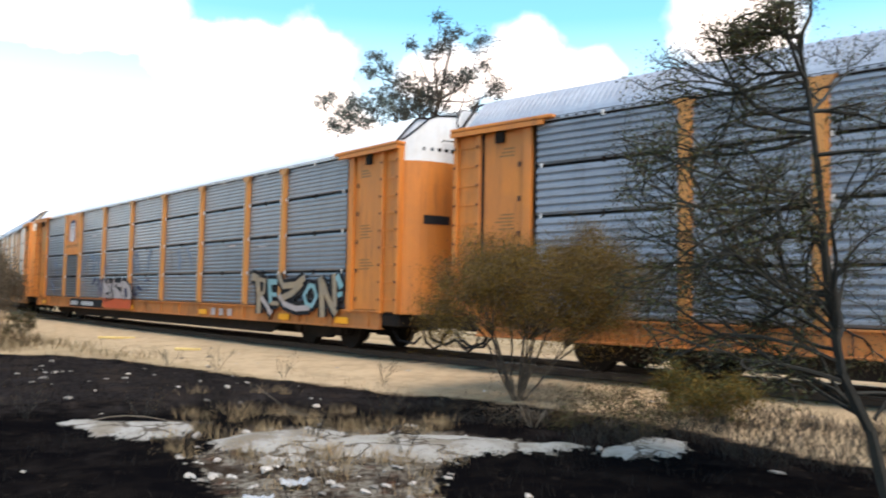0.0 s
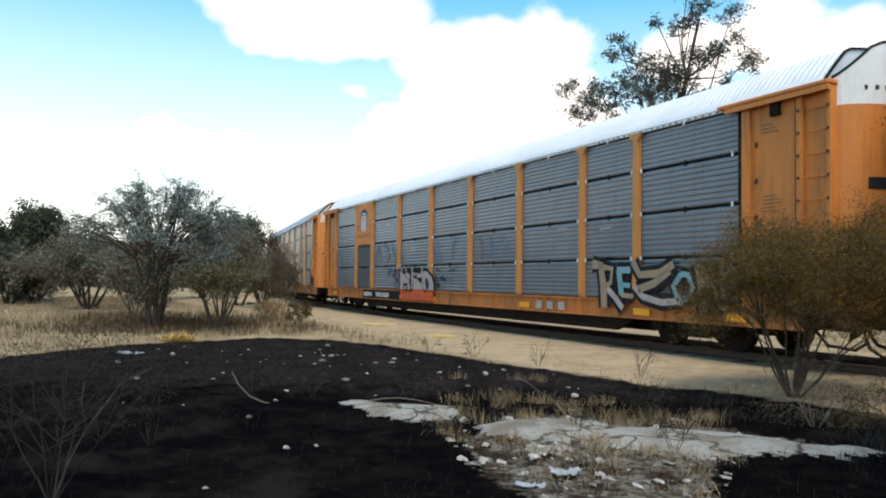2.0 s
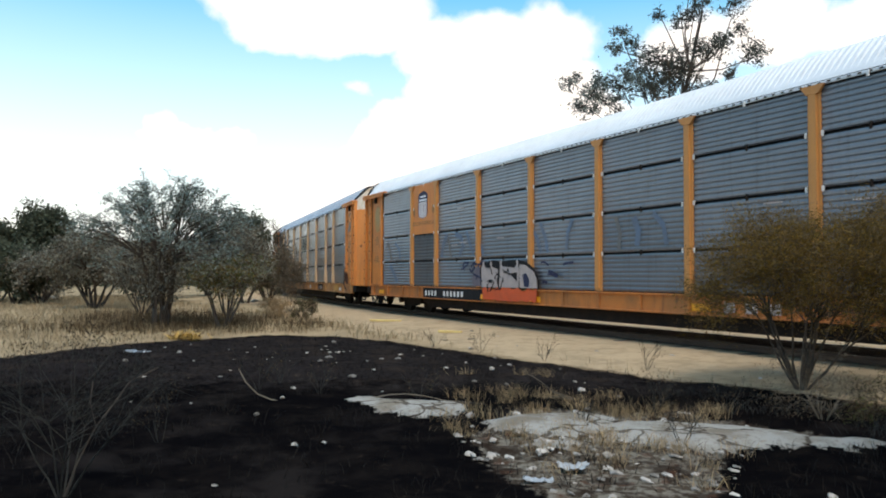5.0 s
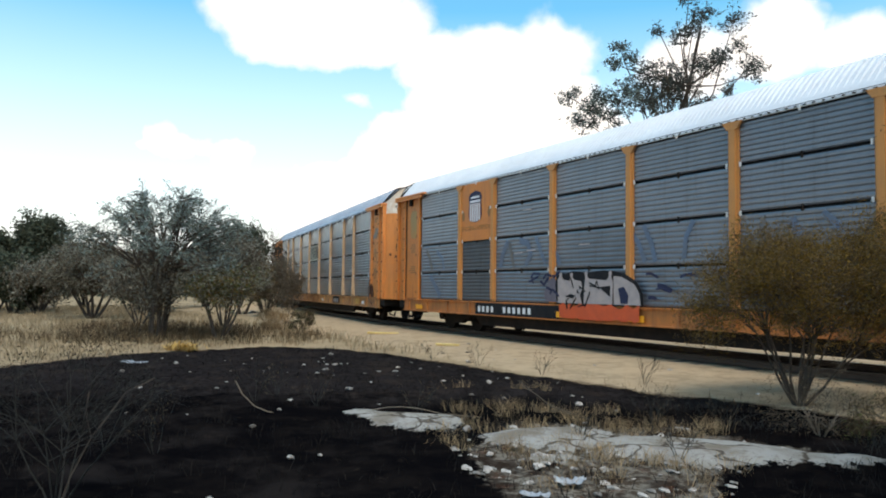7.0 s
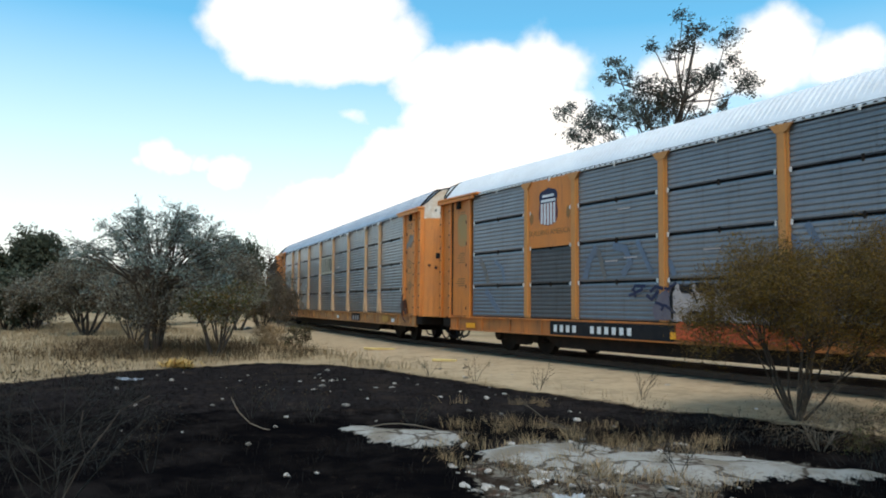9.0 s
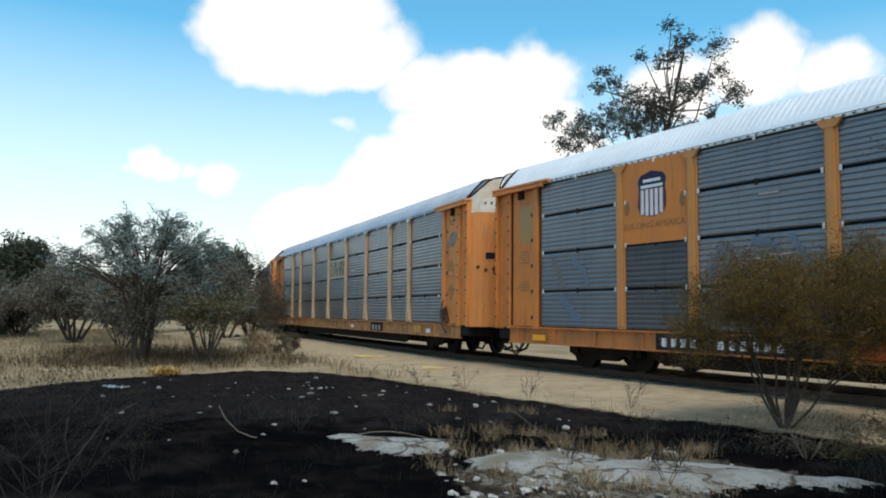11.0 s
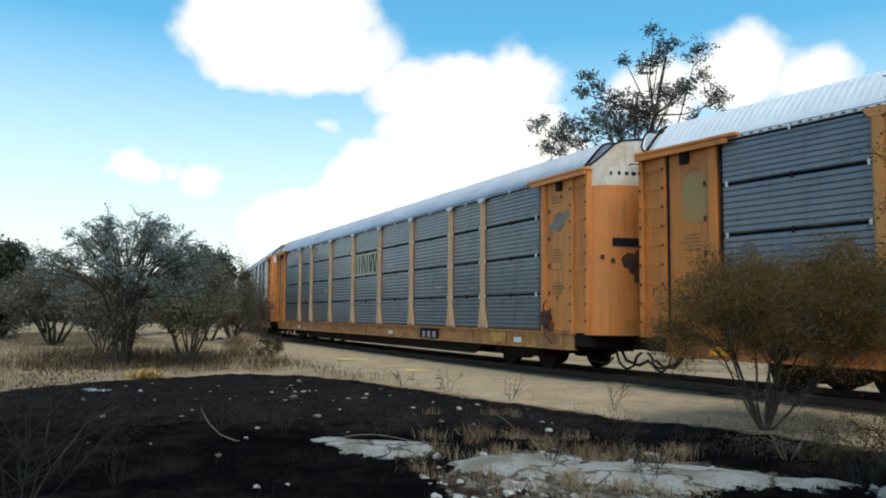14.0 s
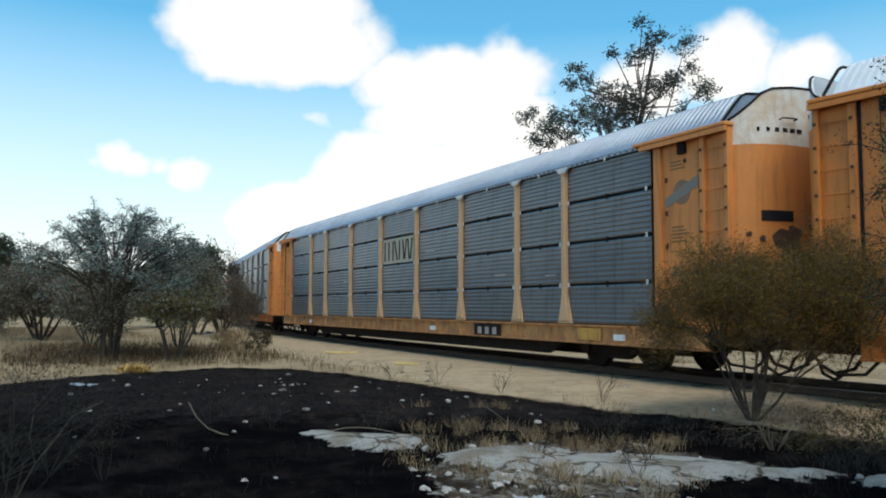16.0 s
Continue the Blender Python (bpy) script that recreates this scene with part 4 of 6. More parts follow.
def graffiti_small(car):
    """Sketchy white shapes with dark outlines over a red-orange base on the sill."""
    rng = random.Random(8)
    for u0, u1, z0, z1 in ((-3.85, -2.9, .60, .93), (-3.0, -1.9, .58, .97), (-2.0, -1.05, .60, .92)):
        n = 7
        top = [(u0 + (u1 - u0) * i / n, z1 + rng.uniform(-.07, .05)) for i in range(n + 1)]
        low = [(u0 + (u1 - u0) * i / n, z0 + rng.uniform(-.03, .04)) for i in range(n + 1)]
        bm = bmesh.new()
        slab(bm, low + top[::-1], -1.597 - .0005 * u1, -1.592)
        part("graffiti_base", bm, M_SPRAY_RED, car, "red-orange sprayed base")
    bm = bmesh.new()
    slab(bm, [(-4.42, .97), (-4.50, 1.18), (-4.28, 1.50), (-4.08, 1.58), (-3.90, 1.35), (-3.88, .97)], -1.5945, -1.592)
    part("graffiti_shade", bm, M_SPRAY_PURPLE, car, "dark purple sprayed shade")
    bm = bmesh.new()
    slab(bm, [(-3.97, 1.0), (-4.02, 1.40), (-3.92, 1.68), (-3.60, 1.64), (-3.3, 1.70), (-2.8, 1.66), (-2.2, 1.70), (-1.9, 1.68), (-1.5, 1.62), (-1.12, 1.44), (-.94, 1.2), (-.92, .95), (-2.4, .93)], -1.5955, -1.592)
    part("graffiti_outline", bm, M_BLACK, car, "black sprayed outline")
    for pts in ([(-3.90, .95), (-3.92, 1.5), (-3.80, 1.63), (-3.69, 1.5), (-3.45, 1.48), (-3.38, 1.60), (-3.27, 1.5), (-3.0, 1.46), (-2.96, 1.30), (-3.05, 1.15), (-2.97, .95)],
                [(-2.91, .95), (-2.87, 1.45), (-2.83, 1.62), (-2.72, 1.52), (-2.1, 1.48), (-1.96, 1.62), (-1.88, 1.45), (-1.90, .95)],
                [(-1.85, .95), (-1.86, 1.57), (-1.6, 1.55), (-1.2, 1.39), (-1.04, 1.2), (-1.0, .95)]):
        bm = bmesh.new()
        slab(bm, pts, -1.600, -1.5955)
        part("graffiti_letter", bm, M_SPRAY_WHITE, car, "greyish white sprayed letter shape")
    for pts, mat in (([(-2.36, 1.33), (-1.96, 1.36), (-1.98, 1.12)], M_BLACK), ([(-1.70, 1.30), (-1.52, 1.34), (-1.37, 1.15), (-1.40, .98), (-1.62, .98)], M_BLUE),
                     ([(-3.62, 1.10), (-3.42, 1.17), (-3.22, 1.14), (-3.30, 1.06)], M_BLACK)):
        bm = bmesh.new()
        slab(bm, pts, -1.6025, -1.600)
        part("graffiti_counter", bm, mat, car, "dark sprayed opening of a letter")
    for u, z in ((-3.80, 1.62), (-3.37, 1.61), (-2.82, 1.63), (-1.97, 1.63)):
        bm = bmesh.new()
        disc(bm, (u, -1.598, z), "y", .055, .006, 12)
        part("graffiti_dot", bm, M_SPRAY_WHITE, car, "white sprayed dot")
    for i in range(9):
        u, z = rng.uniform(-3.7, -1.2), rng.uniform(1.0, 1.66)
        stroke(car, "graffiti_line", [(u, z), (u + rng.uniform(-.12, .12), z + rng.uniform(-.2, .12)), (u + rng.uniform(-.25, .25), z - rng.uniform(.0, .3))], .03, M_BLACK, 4, "thin dark sprayed line", y=-1.595 - .0004 * i)
    for i in range(13):
        u, z = rng.uniform(-5.3, -4.05) if i % 3 else rng.uniform(-.95, .2), rng.uniform(1.05, 1.62)
        stroke(car, "graffiti_scrawl", [(u, z), (u + rng.uniform(.05, .2), z + rng.uniform(-.1, .12)), (u + rng.uniform(.2, .42), z + rng.uniform(-.12, .1))], rng.uniform(.04, .09), M_BLUE, 1, "dark blue sprayed scrawl", y=-1.592 - .0004 * i)
    for i, pts in enumerate(([(-1.5, 2.6), (-1.15, 2.25), (-.95, 1.85)], [(-1.0, 2.62), (-.75, 2.2), (-.65, 1.85)], [(.4, 2.62), (.2, 2.3), (.15, 1.9)], [(-4.4, 2.3), (-4.05, 2.1), (-3.95, 1.85)])):
        stroke(car, "faded_tag", pts, .12, M_GHOST_BLUE, 0, "faded blue sprayed smear", y=-1.517)


def build_train():
    out = []
    # leading car: brighter sheets with coarse ribs
    car, wh = build_car("car_carrier", "grey steel car carrier wagon with coarse ribs and orange ends", M_GALV_LIGHT, M_POST, M_ORANGE, M_ROOF_GREY, M_WHITE, ribs=6)
    plate(car, "stencil_patch", -5.9, -5.1, 3.0, 3.5, M_SPRAY_RED, "rusty orange painted mark", y=-1.536)
    out.append((car, wh, -1))
    # second car: white roof, badge, graffiti
    car, wh = build_car("car_carrier", "grey and orange car carrier with white roof, badge and graffiti", M_GALV, M_POST, M_ORANGE, M_ROOF_WHITE, M_WHITE, ribs=8, odd=((1, 0), (1, 1)))
    plate(car, "badge_panel", -8.86, -7.16, 2.66, 4.33, M_ORANGE, "orange panel with a shield badge", y=-1.537, t=.012)
    shield(car, -8.06, 3.64, .76, .93, -1.5495)
    text(car, "BUILDING AMERICA", -8.03, 2.96, .185, M_BROWN, -1.551)
    for u, z in ((-8.76, 3.40), (-7.27, 3.44)):
        bm = bmesh.new()
        slab(bm, [(u + .075 * math.cos(a * .5236), z + .15 * math.sin(a * .5236)) for a in range(12)], -1.553, -1.549)
        part("lifting_slot", bm, M_BROWN, car, "brown worn oval slot")
    plate(car, "name_plate", -8.0, -3.95, .555, .875, M_BLACK, "black painted strip on the sill", y=-1.541)
    bars(car, "reporting_mark", -7.9, -6.95, .625, .785, 4, M_WHITE, "white bars in place of the reporting mark", -1.547)
    bars(car, "wagon_number", -6.55, -5.1, .625, .785, 6, M_WHITE, "white bars in place of the wagon number", -1.547)
    bars(car, "owner_mark", 5.0, 6.5, .60, .79, 3, M_SPRAY_WHITE, "pale bars in place of the owner's mark", -1.547)
    bm = bmesh.new()
    slab(bm, [(-12.31 + .30 * math.copysign(abs(math.cos(a * .2618)) ** .6, math.cos(a * .2618)), 3.40 + .47 * math.copysign(abs(math.sin(a * .2618)) ** .6, math.sin(a * .2618))) for a in range(24)], -1.496, -1.492)
    part("faded_patch", bm, M_GREYGREEN, car, "faded grey-green patch")
    # big faded letters, almost washed off
    ghosts = (((-6.7, 1.85), (-6.55, 2.25), (-6.3, 2.55)), ((-6.25, 2.5), (-6.1, 2.1), (-6.0, 1.85)), ((-5.75, 2.55), (-5.35, 2.45), (-5.2, 2.15), (-5.45, 1.9)), ((-5.0, 2.6), (-4.75, 2.2), (-4.55, 1.9)),
              ((-11.3, 2.5), (-11.1, 2.3), (-10.85, 1.85)), ((-10.55, 2.45), (-10.15, 2.2), (-10.05, 1.85)), ((-11.0, 1.65), (-10.75, 1.45), (-10.3, 1.05)), ((2.0, 2.55), (2.15, 2.2), (2.1, 1.85)), ((2.6, 2.5), (2.75, 2.2), (2.7, 1.9)), ((3.2, 2.55), (3.5, 2.3), (3.6, 1.9)))
    for i, pts in enumerate(ghosts):
        stroke(car, "faded_tag", pts, .12 if i % 2 else .17, M_GHOST_TAN if i % 3 == 1 else M_GHOST_BLUE, 0, "washed-out sprayed stroke", y=-1.5165)
    for u in (-12.0, -4.05, 4.3, 8.9, 11.4, -1.45):
        plate(car, "reflector", u, u + .5, .60, .74, M_AMBER, "amber reflector", y=-1.545)
    graffiti_small(car)
    graffiti_big(car)
    for u, z in ((-6.0, 2.2), (-5.4, 2.25), (-3.2, 2.3), (6.0, 2.5), (7.7, 2.42), (-5.6, 3.3)):
        plate(car, "bare_scratch", u, u + .4, z, z + .03, M_SPRAY_WHITE, "pale scratch", y=-1.514)
    out.append((car, wh, 0))
    # third car: dark weathered sheets, chalky posts with flared feet
    car, wh = build_car("car_carrier", "dark weathered car carrier wagon with faded orange ends and flared posts", M_GALV_DARK, M_POST_OLD, M_ORANGE_OLD, M_ROOF_GREY, M_DOOR_TOP, ribs=8, flare=.16, cap=M_WHITE, sill=M_SILL_OLD)
    plate(car, "mark_ground", -1.22, 1.16, 2.69, 3.50, material("cream_paint", (0.48, 0.42, 0.32), (0.34, 0.30, 0.23), 0.6, 0, 4, .7, dirt=RUST, dirt_amount=.4), "cream ground of a large painted mark", y=-1.516)
    for u, lean in ((-1.05, .0), (-.72, .0), (-.40, .0), (-.16, .22), (.12, .0), (.42, .12), (.58, -.12), (.80, .12), (1.0, -.1)):
        bm = bmesh.new()
        slab(bm, [(u - .045 - lean / 2, 3.42), (u + .045 - lean / 2, 3.42), (u + .045 + lean / 2, 2.78), (u - .045 + lean / 2, 2.78)], -1.528, -1.520)
        part("mark_bar", bm, M_BLACK, car, "dark bar of a painted mark")
    bm = bmesh.new()
    slab(bm, [(12.47 + .21 * math.cos(a * .3927), 3.36 + .23 * math.sin(a * .3927)) for a in range(16)], -1.495, -1.491)
    part("faded_emblem", bm, material("brown_emblem_paint", (0.20, 0.125, 0.085), (0.30, 0.16, 0.08), 0.6, 0, 4, .7), car, "faded brown disc of an emblem")
    bm = bmesh.new()
    slab(bm, [(12.06, 3.10), (12.88, 3.43), (12.86, 3.62), (12.06, 3.29)], -1.499, -1.495)
    part("emblem_bar", bm, material("grey_emblem_paint", (0.19, 0.18, 0.175), (0.26, 0.20, 0.15), 0.6, 0, 4, .7), car, "slanted grey bar of an emblem")
    plate(car, "owner_plate", 5.0, 6.3, .57, .87, M_IRON, "dark strip on the sill", y=-1.541)
    bars(car, "owner_mark", 5.1, 6.2, .60, .78, 3, M_SPRAY_WHITE, "grey bars in place of the owner's mark", -1.547)
    plate(car, "bare_patch", 9.45, 10.2, .60, .84, material("yellow_paint", (0.58, 0.31, 0.06), (0.42, 0.20, 0.05), 0.6, 0, 3, .8, dirt=RUST, dirt_amount=.4), "yellower patch on the sill", y=-1.541)
    for u in (-9.0, 2.4, 10.6):
        plate(car, "reflector", u, u + .35, .62, .74, M_WHITE, "white reflector", y=-1.545)
    for u, z, w in ((6.0, 2.06, .5), (8.2, 1.98, .4), (2.0, 2.9, .6), (-5, 2.2, .4)):
        plate(car, "bare_scratch", u, u + w, z, z + .03, M_SPRAY_WHITE, "pale scratch", y=-1.514)
    # rust where the end door is burnt through
    rng = random.Random(5)
    for cu, cz, r in ((12.92, 2.28, .05), (12.97, 1.93, .06), (12.90, 2.02, .03), (12.10, 2.42, .035), (12.12, 1.20, .07), (12.06, 1.12, .05), (12.38, 1.66, .035), (12.55, 3.92, .04)):
        bm = bmesh.new()
        slab(bm, [(cu + r * rng.uniform(.6, 1.1) * math.cos(6.283 * k / 9), cz + r * rng.uniform(.8, 1.6) * math.sin(6.283 * k / 9)) for k in range(9)], -1.499, -1.492)
        part("rust_spot", bm, M_RUST, car, "dark rust spot on the corner panel")
    for u0, u1, z0, z1 in ((12.16, 12.56, 2.28, 2.62), (12.2, 12.58, 1.74, 1.92)):
        bm = bmesh.new()
        for b in ((u0, u1, z0, z0 + .018), (u0, u1, z1 - .018, z1), (u0, u0 + .015, z0 + .018, z1 - .018), (u1 - .015, u1, z0 + .018, z1 - .018)):
            box(bm, b[0], b[1], -1.495, -1.491, b[2], b[3])
        part("data_frame", bm, M_BROWN, car, "thin brown painted frame")
    for cy, cz, r in ((-.80, 2.42, .17), (-.66, 2.34, .22), (-.58, 2.08, .17), (-1.12, 2.42, .06), (-.55, 2.52, .14), (-1.3, 2.5, .05)):
        bm = bmesh.new()
        n = 11
        u = 13.45 + 0.62 * math.sqrt(1 - (abs(cy) / 1.47) ** 2.6)
        slab(bm, [(r * rng.uniform(.7, 1.15) * math.cos(6.283 * k / n), r * rng.uniform(.7, 1.15) * math.sin(6.283 * k / n)) for k in range(n)], -.012, .012)
        part("rust_hole", bm, M_RUST, car, "rusted patch on the end door", Matrix.Translation((u + .01, cy, cz)) @ Matrix.Rotation(radians(90 - 22), 4, "Z"))
    # brake gear hanging at the foot of the corner
    bm = bmesh.new()
    disc(bm, (12.02, -1.60, 1.20), "y", .17, .05, 16)
    box(bm, 11.94, 12.16, -1.60, -1.50, 1.02, 1.38, .02)
    tube(bm, [(12.02, -1.62, 1.38), (12.04, -1.63, 1.52), (12.10, -1.60, 1.60)], .022, 6)
    tube(bm, [(12.10, -1.61, 1.30), (12.24, -1.64, 1.34), (12.30, -1.60, 1.42)], .025, 6)
    tube(bm, [(12.05, -1.63, 1.05), (12.10, -1.64, .86), (12.22, -1.62, .74), (12.30, -1.58, .66)], .03, 6)
    box(bm, 12.14, 12.28, -1.59, -1.50, .92, 1.12, .02)
    part("hand_brake", bm, M_RUST, car, "rusted brake wheel, chain and bracket")
    out.append((car, wh, 1))
    # the rest of the train
    car, wh = build_car("car_carrier", "grey car carrier wagon with orange ends, farther down the train", M_GALV_DARK, M_GALV, M_ORANGE_OLD, M_ROOF_GREY, M_WHITE, ribs=8)
    out.append((car, wh, 2))
    return out


TRAIN = build_train()


# ---- plants ----
def grow(rng, p, d, length, radius, depth, spread, up, segs, tips, bend=0.25, kids=(2, 3), shrink=0.72, thin=.62):
    """A limb of three bent pieces, and its side limbs."""
    steps = 3
    pts = [p]
    for i in range(steps):
        d = (d + Vector((rng.gauss(0, bend), rng.gauss(0, bend), rng.gauss(0, bend) + up * .12))).normalized()
        q = p + d * length / steps
        r0, r1 = radius * (1 - .25 * i / steps), radius * (1 - .25 * (i + 1) / steps)
        segs.append((p, q, r0, r1))
        p = q
        pts.append(p)
        if depth <= 1:
            tips.append((p, d))
    if depth > 0:
        for k in range(rng.randint(*kids)):
            side = Vector((rng.gauss(0, 1), rng.gauss(0, 1), rng.gauss(0, .6))).normalized()
            nd = (d + side * spread + Vector((0, 0, up))).normalized()
            start = pts[-1] if k == 0 else pts[rng.randint(1, steps)]
            grow(rng, start, nd, length * shrink * rng.uniform(.75, 1.15), radius * thin, depth - 1, spread, up, segs, tips, bend, kids, shrink, thin)
    else:
        tips.append((p, d))


def wood(name, segs, mat, parent, sides=5):
    verts, faces = [], []
    for p, q, r0, r1 in segs:
        d = (q - p).normalized()
        s = d.cross(Vector((0, 0, 1)) if abs(d.z) < .9 else Vector((1, 0, 0))).normalized()
        u = s.cross(d)
        n = sides if r0 > .012 else 3
        b = len(verts)
        for c, r in ((p, r0), (q, r1)):
            for k in range(n):
                a = 6.2832 * k / n
                verts.append(c + r * (math.cos(a) * s + math.sin(a) * u))
        for k in range(n):
            faces.append((b + k, b + (k + 1) % n, b + n + (k + 1) % n, b + n + k))
    return raw(name, verts, faces, mat, parent)


def foliage(name, rng, tips, per, sigma, size, mat, parent, droop=0.0, label="", needle=.36):
    """Small pointed leaves scattered about the twig ends."""
    verts, faces = [], []
    for p, d in tips:
        for k in range(per):
            c = p + Vector((rng.gauss(0, sigma), rng.gauss(0, sigma), rng.gauss(0, sigma * .8) - droop))
            a = Vector((rng.gauss(0, 1), rng.gauss(0, 1), rng.gauss(0, .8))).normalized()
            t = a.cross(Vector((rng.gauss(0, 1), rng.gauss(0, 1), rng.gauss(0, 1)))).normalized()
            L = size * rng.uniform(.6, 1.4)
            W = L * needle
            b = len(verts)
            verts += [c - a * L, c + t * W, c + a * L, c - t * W]
            faces.append((b, b + 1, b + 2, b + 3))
    return raw(name, verts, faces, mat, parent, label=label)


def plant(name, label, category, x, y, seed, stems, length, radius, depth, spread, up, lean, leaf, bark=M_BARK, kids=(2, 3), shrink=.72, bend=.25, tilt=(0, 0), group="", thin=.62):
    rng = random.Random(seed)
    base = on_ground(x, y, -.05)
    t = thing(name, label, category, Matrix.Translation(base), group)
    segs, tips = [], []
    for k in range(stems):
        a = 6.2832 * (k + rng.uniform(-.3, .3)) / max(stems, 1)
        d = Vector((math.cos(a) * lean + tilt[0], math.sin(a) * lean + tilt[1], 1)).normalized()
        o = Vector((math.cos(a), math.sin(a), 0)) * radius * (1.5 if stems > 1 else 0)
        grow(rng, o, d, length * rng.uniform(.85, 1.15), radius, depth, spread, up, segs, tips, bend, kids, shrink, thin)
    wood("trunk", segs, bark, t)
    for i, (mat, per, sigma, size) in enumerate(leaf):
        foliage("crown", rng, tips, per, sigma, size, mat, t)
    return t


def dome_plant(name, label, category, x, y, seed, stems, fork, rx, rz, cz, n, clump, leaf, bark=M_BARK, radius=.05, group="", needle=.36, low=-.55, skew=(0, 0), twigs=9):
    """Several stems that fork into limbs; their twigs fill a loose dome with radii rx, rz about the height cz."""
    rng = random.Random(seed)
    t = thing(name, label, category, Matrix.Translation(on_ground(x, y, -.05)), group)
    segs, tips, forks = [], [], []
    for k in range(stems):
        a = 6.2832 * (k + rng.uniform(-.35, .35)) / stems
        p = Vector((math.cos(a), math.sin(a), 0)) * radius * 1.6
        d = Vector((math.cos(a) * rng.uniform(.3, .7), math.sin(a) * rng.uniform(.3, .7), 1)).normalized()
        for i in range(3):
            d = (d + Vector((rng.gauss(0, .10), rng.gauss(0, .10), .05))).normalized()
            q = p + d * fork / 3 * rng.uniform(.85, 1.2)
            segs.append((p, q, radius * (1 - .16 * i), radius * (1 - .16 * (i + 1))))
            p = q
            if i > 0:
                forks.append((p, d))
    for k in range(n):
        while True:
            v = Vector((rng.uniform(-1, 1), rng.uniform(-1, 1), rng.uniform(low, 1)))
            if .30 < v.length < 1:
                break
        v = v * (.75 + .25 / v.length) if v.length > .5 else v
        bump = 1 + .16 * math.sin(5 * math.atan2(v.y, v.x) + seed) * rng.random()
        c = Vector((v.x * rx * bump + skew[0] * max(0, v.z + .4), v.y * rx * bump + skew[1] * max(0, v.z + .4), cz + v.z * rz * bump))
        p, d = min(forks, key=lambda f: (f[0] - c).length + rng.random() * .5)
        m = p.lerp(c, .5) + d * .12 * rz + Vector((rng.gauss(0, .06), rng.gauss(0, .06), 0)) * rx
        r = radius * .42
        segs += [(p, m, r, r * .7), (m, c, r * .7, r * .3)]
        for j in range(twigs):
            o = m.lerp(c, rng.uniform(.3, 1.0))
            w = ((c - p).normalized() * .7 + Vector((rng.gauss(0, 1), rng.gauss(0, 1), rng.gauss(0, .8))).normalized()).normalized() * clump * rng.uniform(.5, 1.3)
            segs.append((o, o + w, r * .28, r * .12))
            tips += [(o + w * f, w) for f in (.35, .6, .8, 1.0)]
    wood("trunk", segs, bark, t)
    for mat, per, sigma, size in leaf:
        foliage("crown", rng, tips, per, sigma, size, mat, t, needle=needle)
    return t


# feathery olive bush beside the track
dome_plant("bush", "olive-gold feathery bush with many thin stems beside the track", "bush", -6.48, 9.02, 11, 13, 1.05, 1.50, .92, 1.50, 125, .46,
           [(M_LEAF_BUSH, 16, .075, .023), (M_LEAF_RUSSET, 5, .07, .023)], bark=M_BARK, radius=.02, needle=.17, low=-.45, skew=(.30, .38), twigs=12)
dome_plant("bush", "low reddish-brown twiggy bush at the foot of the olive one", "bush", -5.2, 7.6, 12, 7, .25, .65, .35, .42, 22, .22,
           [(M_LEAF_RUSSET, 3, .05, .018)], bark=M_TWIG, radius=.009, needle=.18, low=-.9)
# thin thorny tree at the bend of the path
def thorn_tree():
    """A bent thin trunk with tangled side limbs that spread towards the train."""
    rng = random.Random(21)
    foot = on_ground(-1.38, 6.91, -.05)
    t = thing("thorn_tree", "thin grey thorn tree with sparse leaves and tangled twigs", "tree", Matrix.Translation(foot))
    spine = [Vector(p) - foot for p in ((-1.38, 6.91, -.30), (-1.47, 6.79, .28), (-1.62, 6.62, .71), (-1.68, 6.51, 1.31), (-1.70, 6.43, 2.04), (-1.74, 6.35, 2.69), (-1.80, 6.24, 3.29), (-1.83, 6.18, 3.72))]
    segs, tips = [], []
    for i, (p, q) in enumerate(zip(spine, spine[1:])):
        segs.append((p, q, .050 - .0055 * i, .050 - .0055 * (i + 1)))
    for i in range(44):
        k = rng.randint(1, 6)
        o = spine[k].lerp(spine[k + 1], rng.random())
        a = rng.uniform(0, 6.2832)
        side = Vector((math.cos(a) * .7 - .55, math.sin(a) * .6 + .1, rng.uniform(-.15, .55) if k > 2 else rng.uniform(.1, .6))).normalized()
        grow(rng, o, side, rng.uniform(.62, .95) * (1 if k < 5 else .55), .019, 3, .75, .06, segs, tips, .22, (3, 3), .68, .64)

    def kept(p):
        w = p + foot
        return w.z > .45 and w.x > (-.585 + max(0.0, w.z - 2.75) * .33) * w.y
    wood("trunk", [g for g in segs if kept(g[1]) or g[2] > .02], M_DEAD, t)
    tips = [tp for tp in tips if kept(tp[0])]
    for mat, per, sigma, size in ((M_LEAF_BROWN, 5, .06, .014), (M_LEAF_OLIVE, 4, .06, .014), (M_LEAF_DARK, 3, .07, .014)):
        foliage("crown", rng, tips, per, sigma, size, mat, t)


thorn_tree()
dome_plant("shrub", "low yellow-green weedy shrub at the track's edge", "shrub", -3.9, 9.2, 23, 8, .25, .62, .40, .42, 26, .22,
           [(M_LEAF_BUSH, 7, .05, .024), (M_LEAF_OLIVE, 6, .05, .024)], bark=M_TWIG, radius=.01, needle=.22, low=-.9)
dome_plant("shrub", "low brown withered shrub on the burnt verge", "shrub", -4.5, 8.2, 24, 8, .2, .75, .25, .25, 24, .2,
           [(M_LEAF_BROWN, 5, .05, .022), (M_LEAF_OLIVE, 2, .05, .022)], bark=M_TWIG, radius=.008, needle=.2, low=-.8)
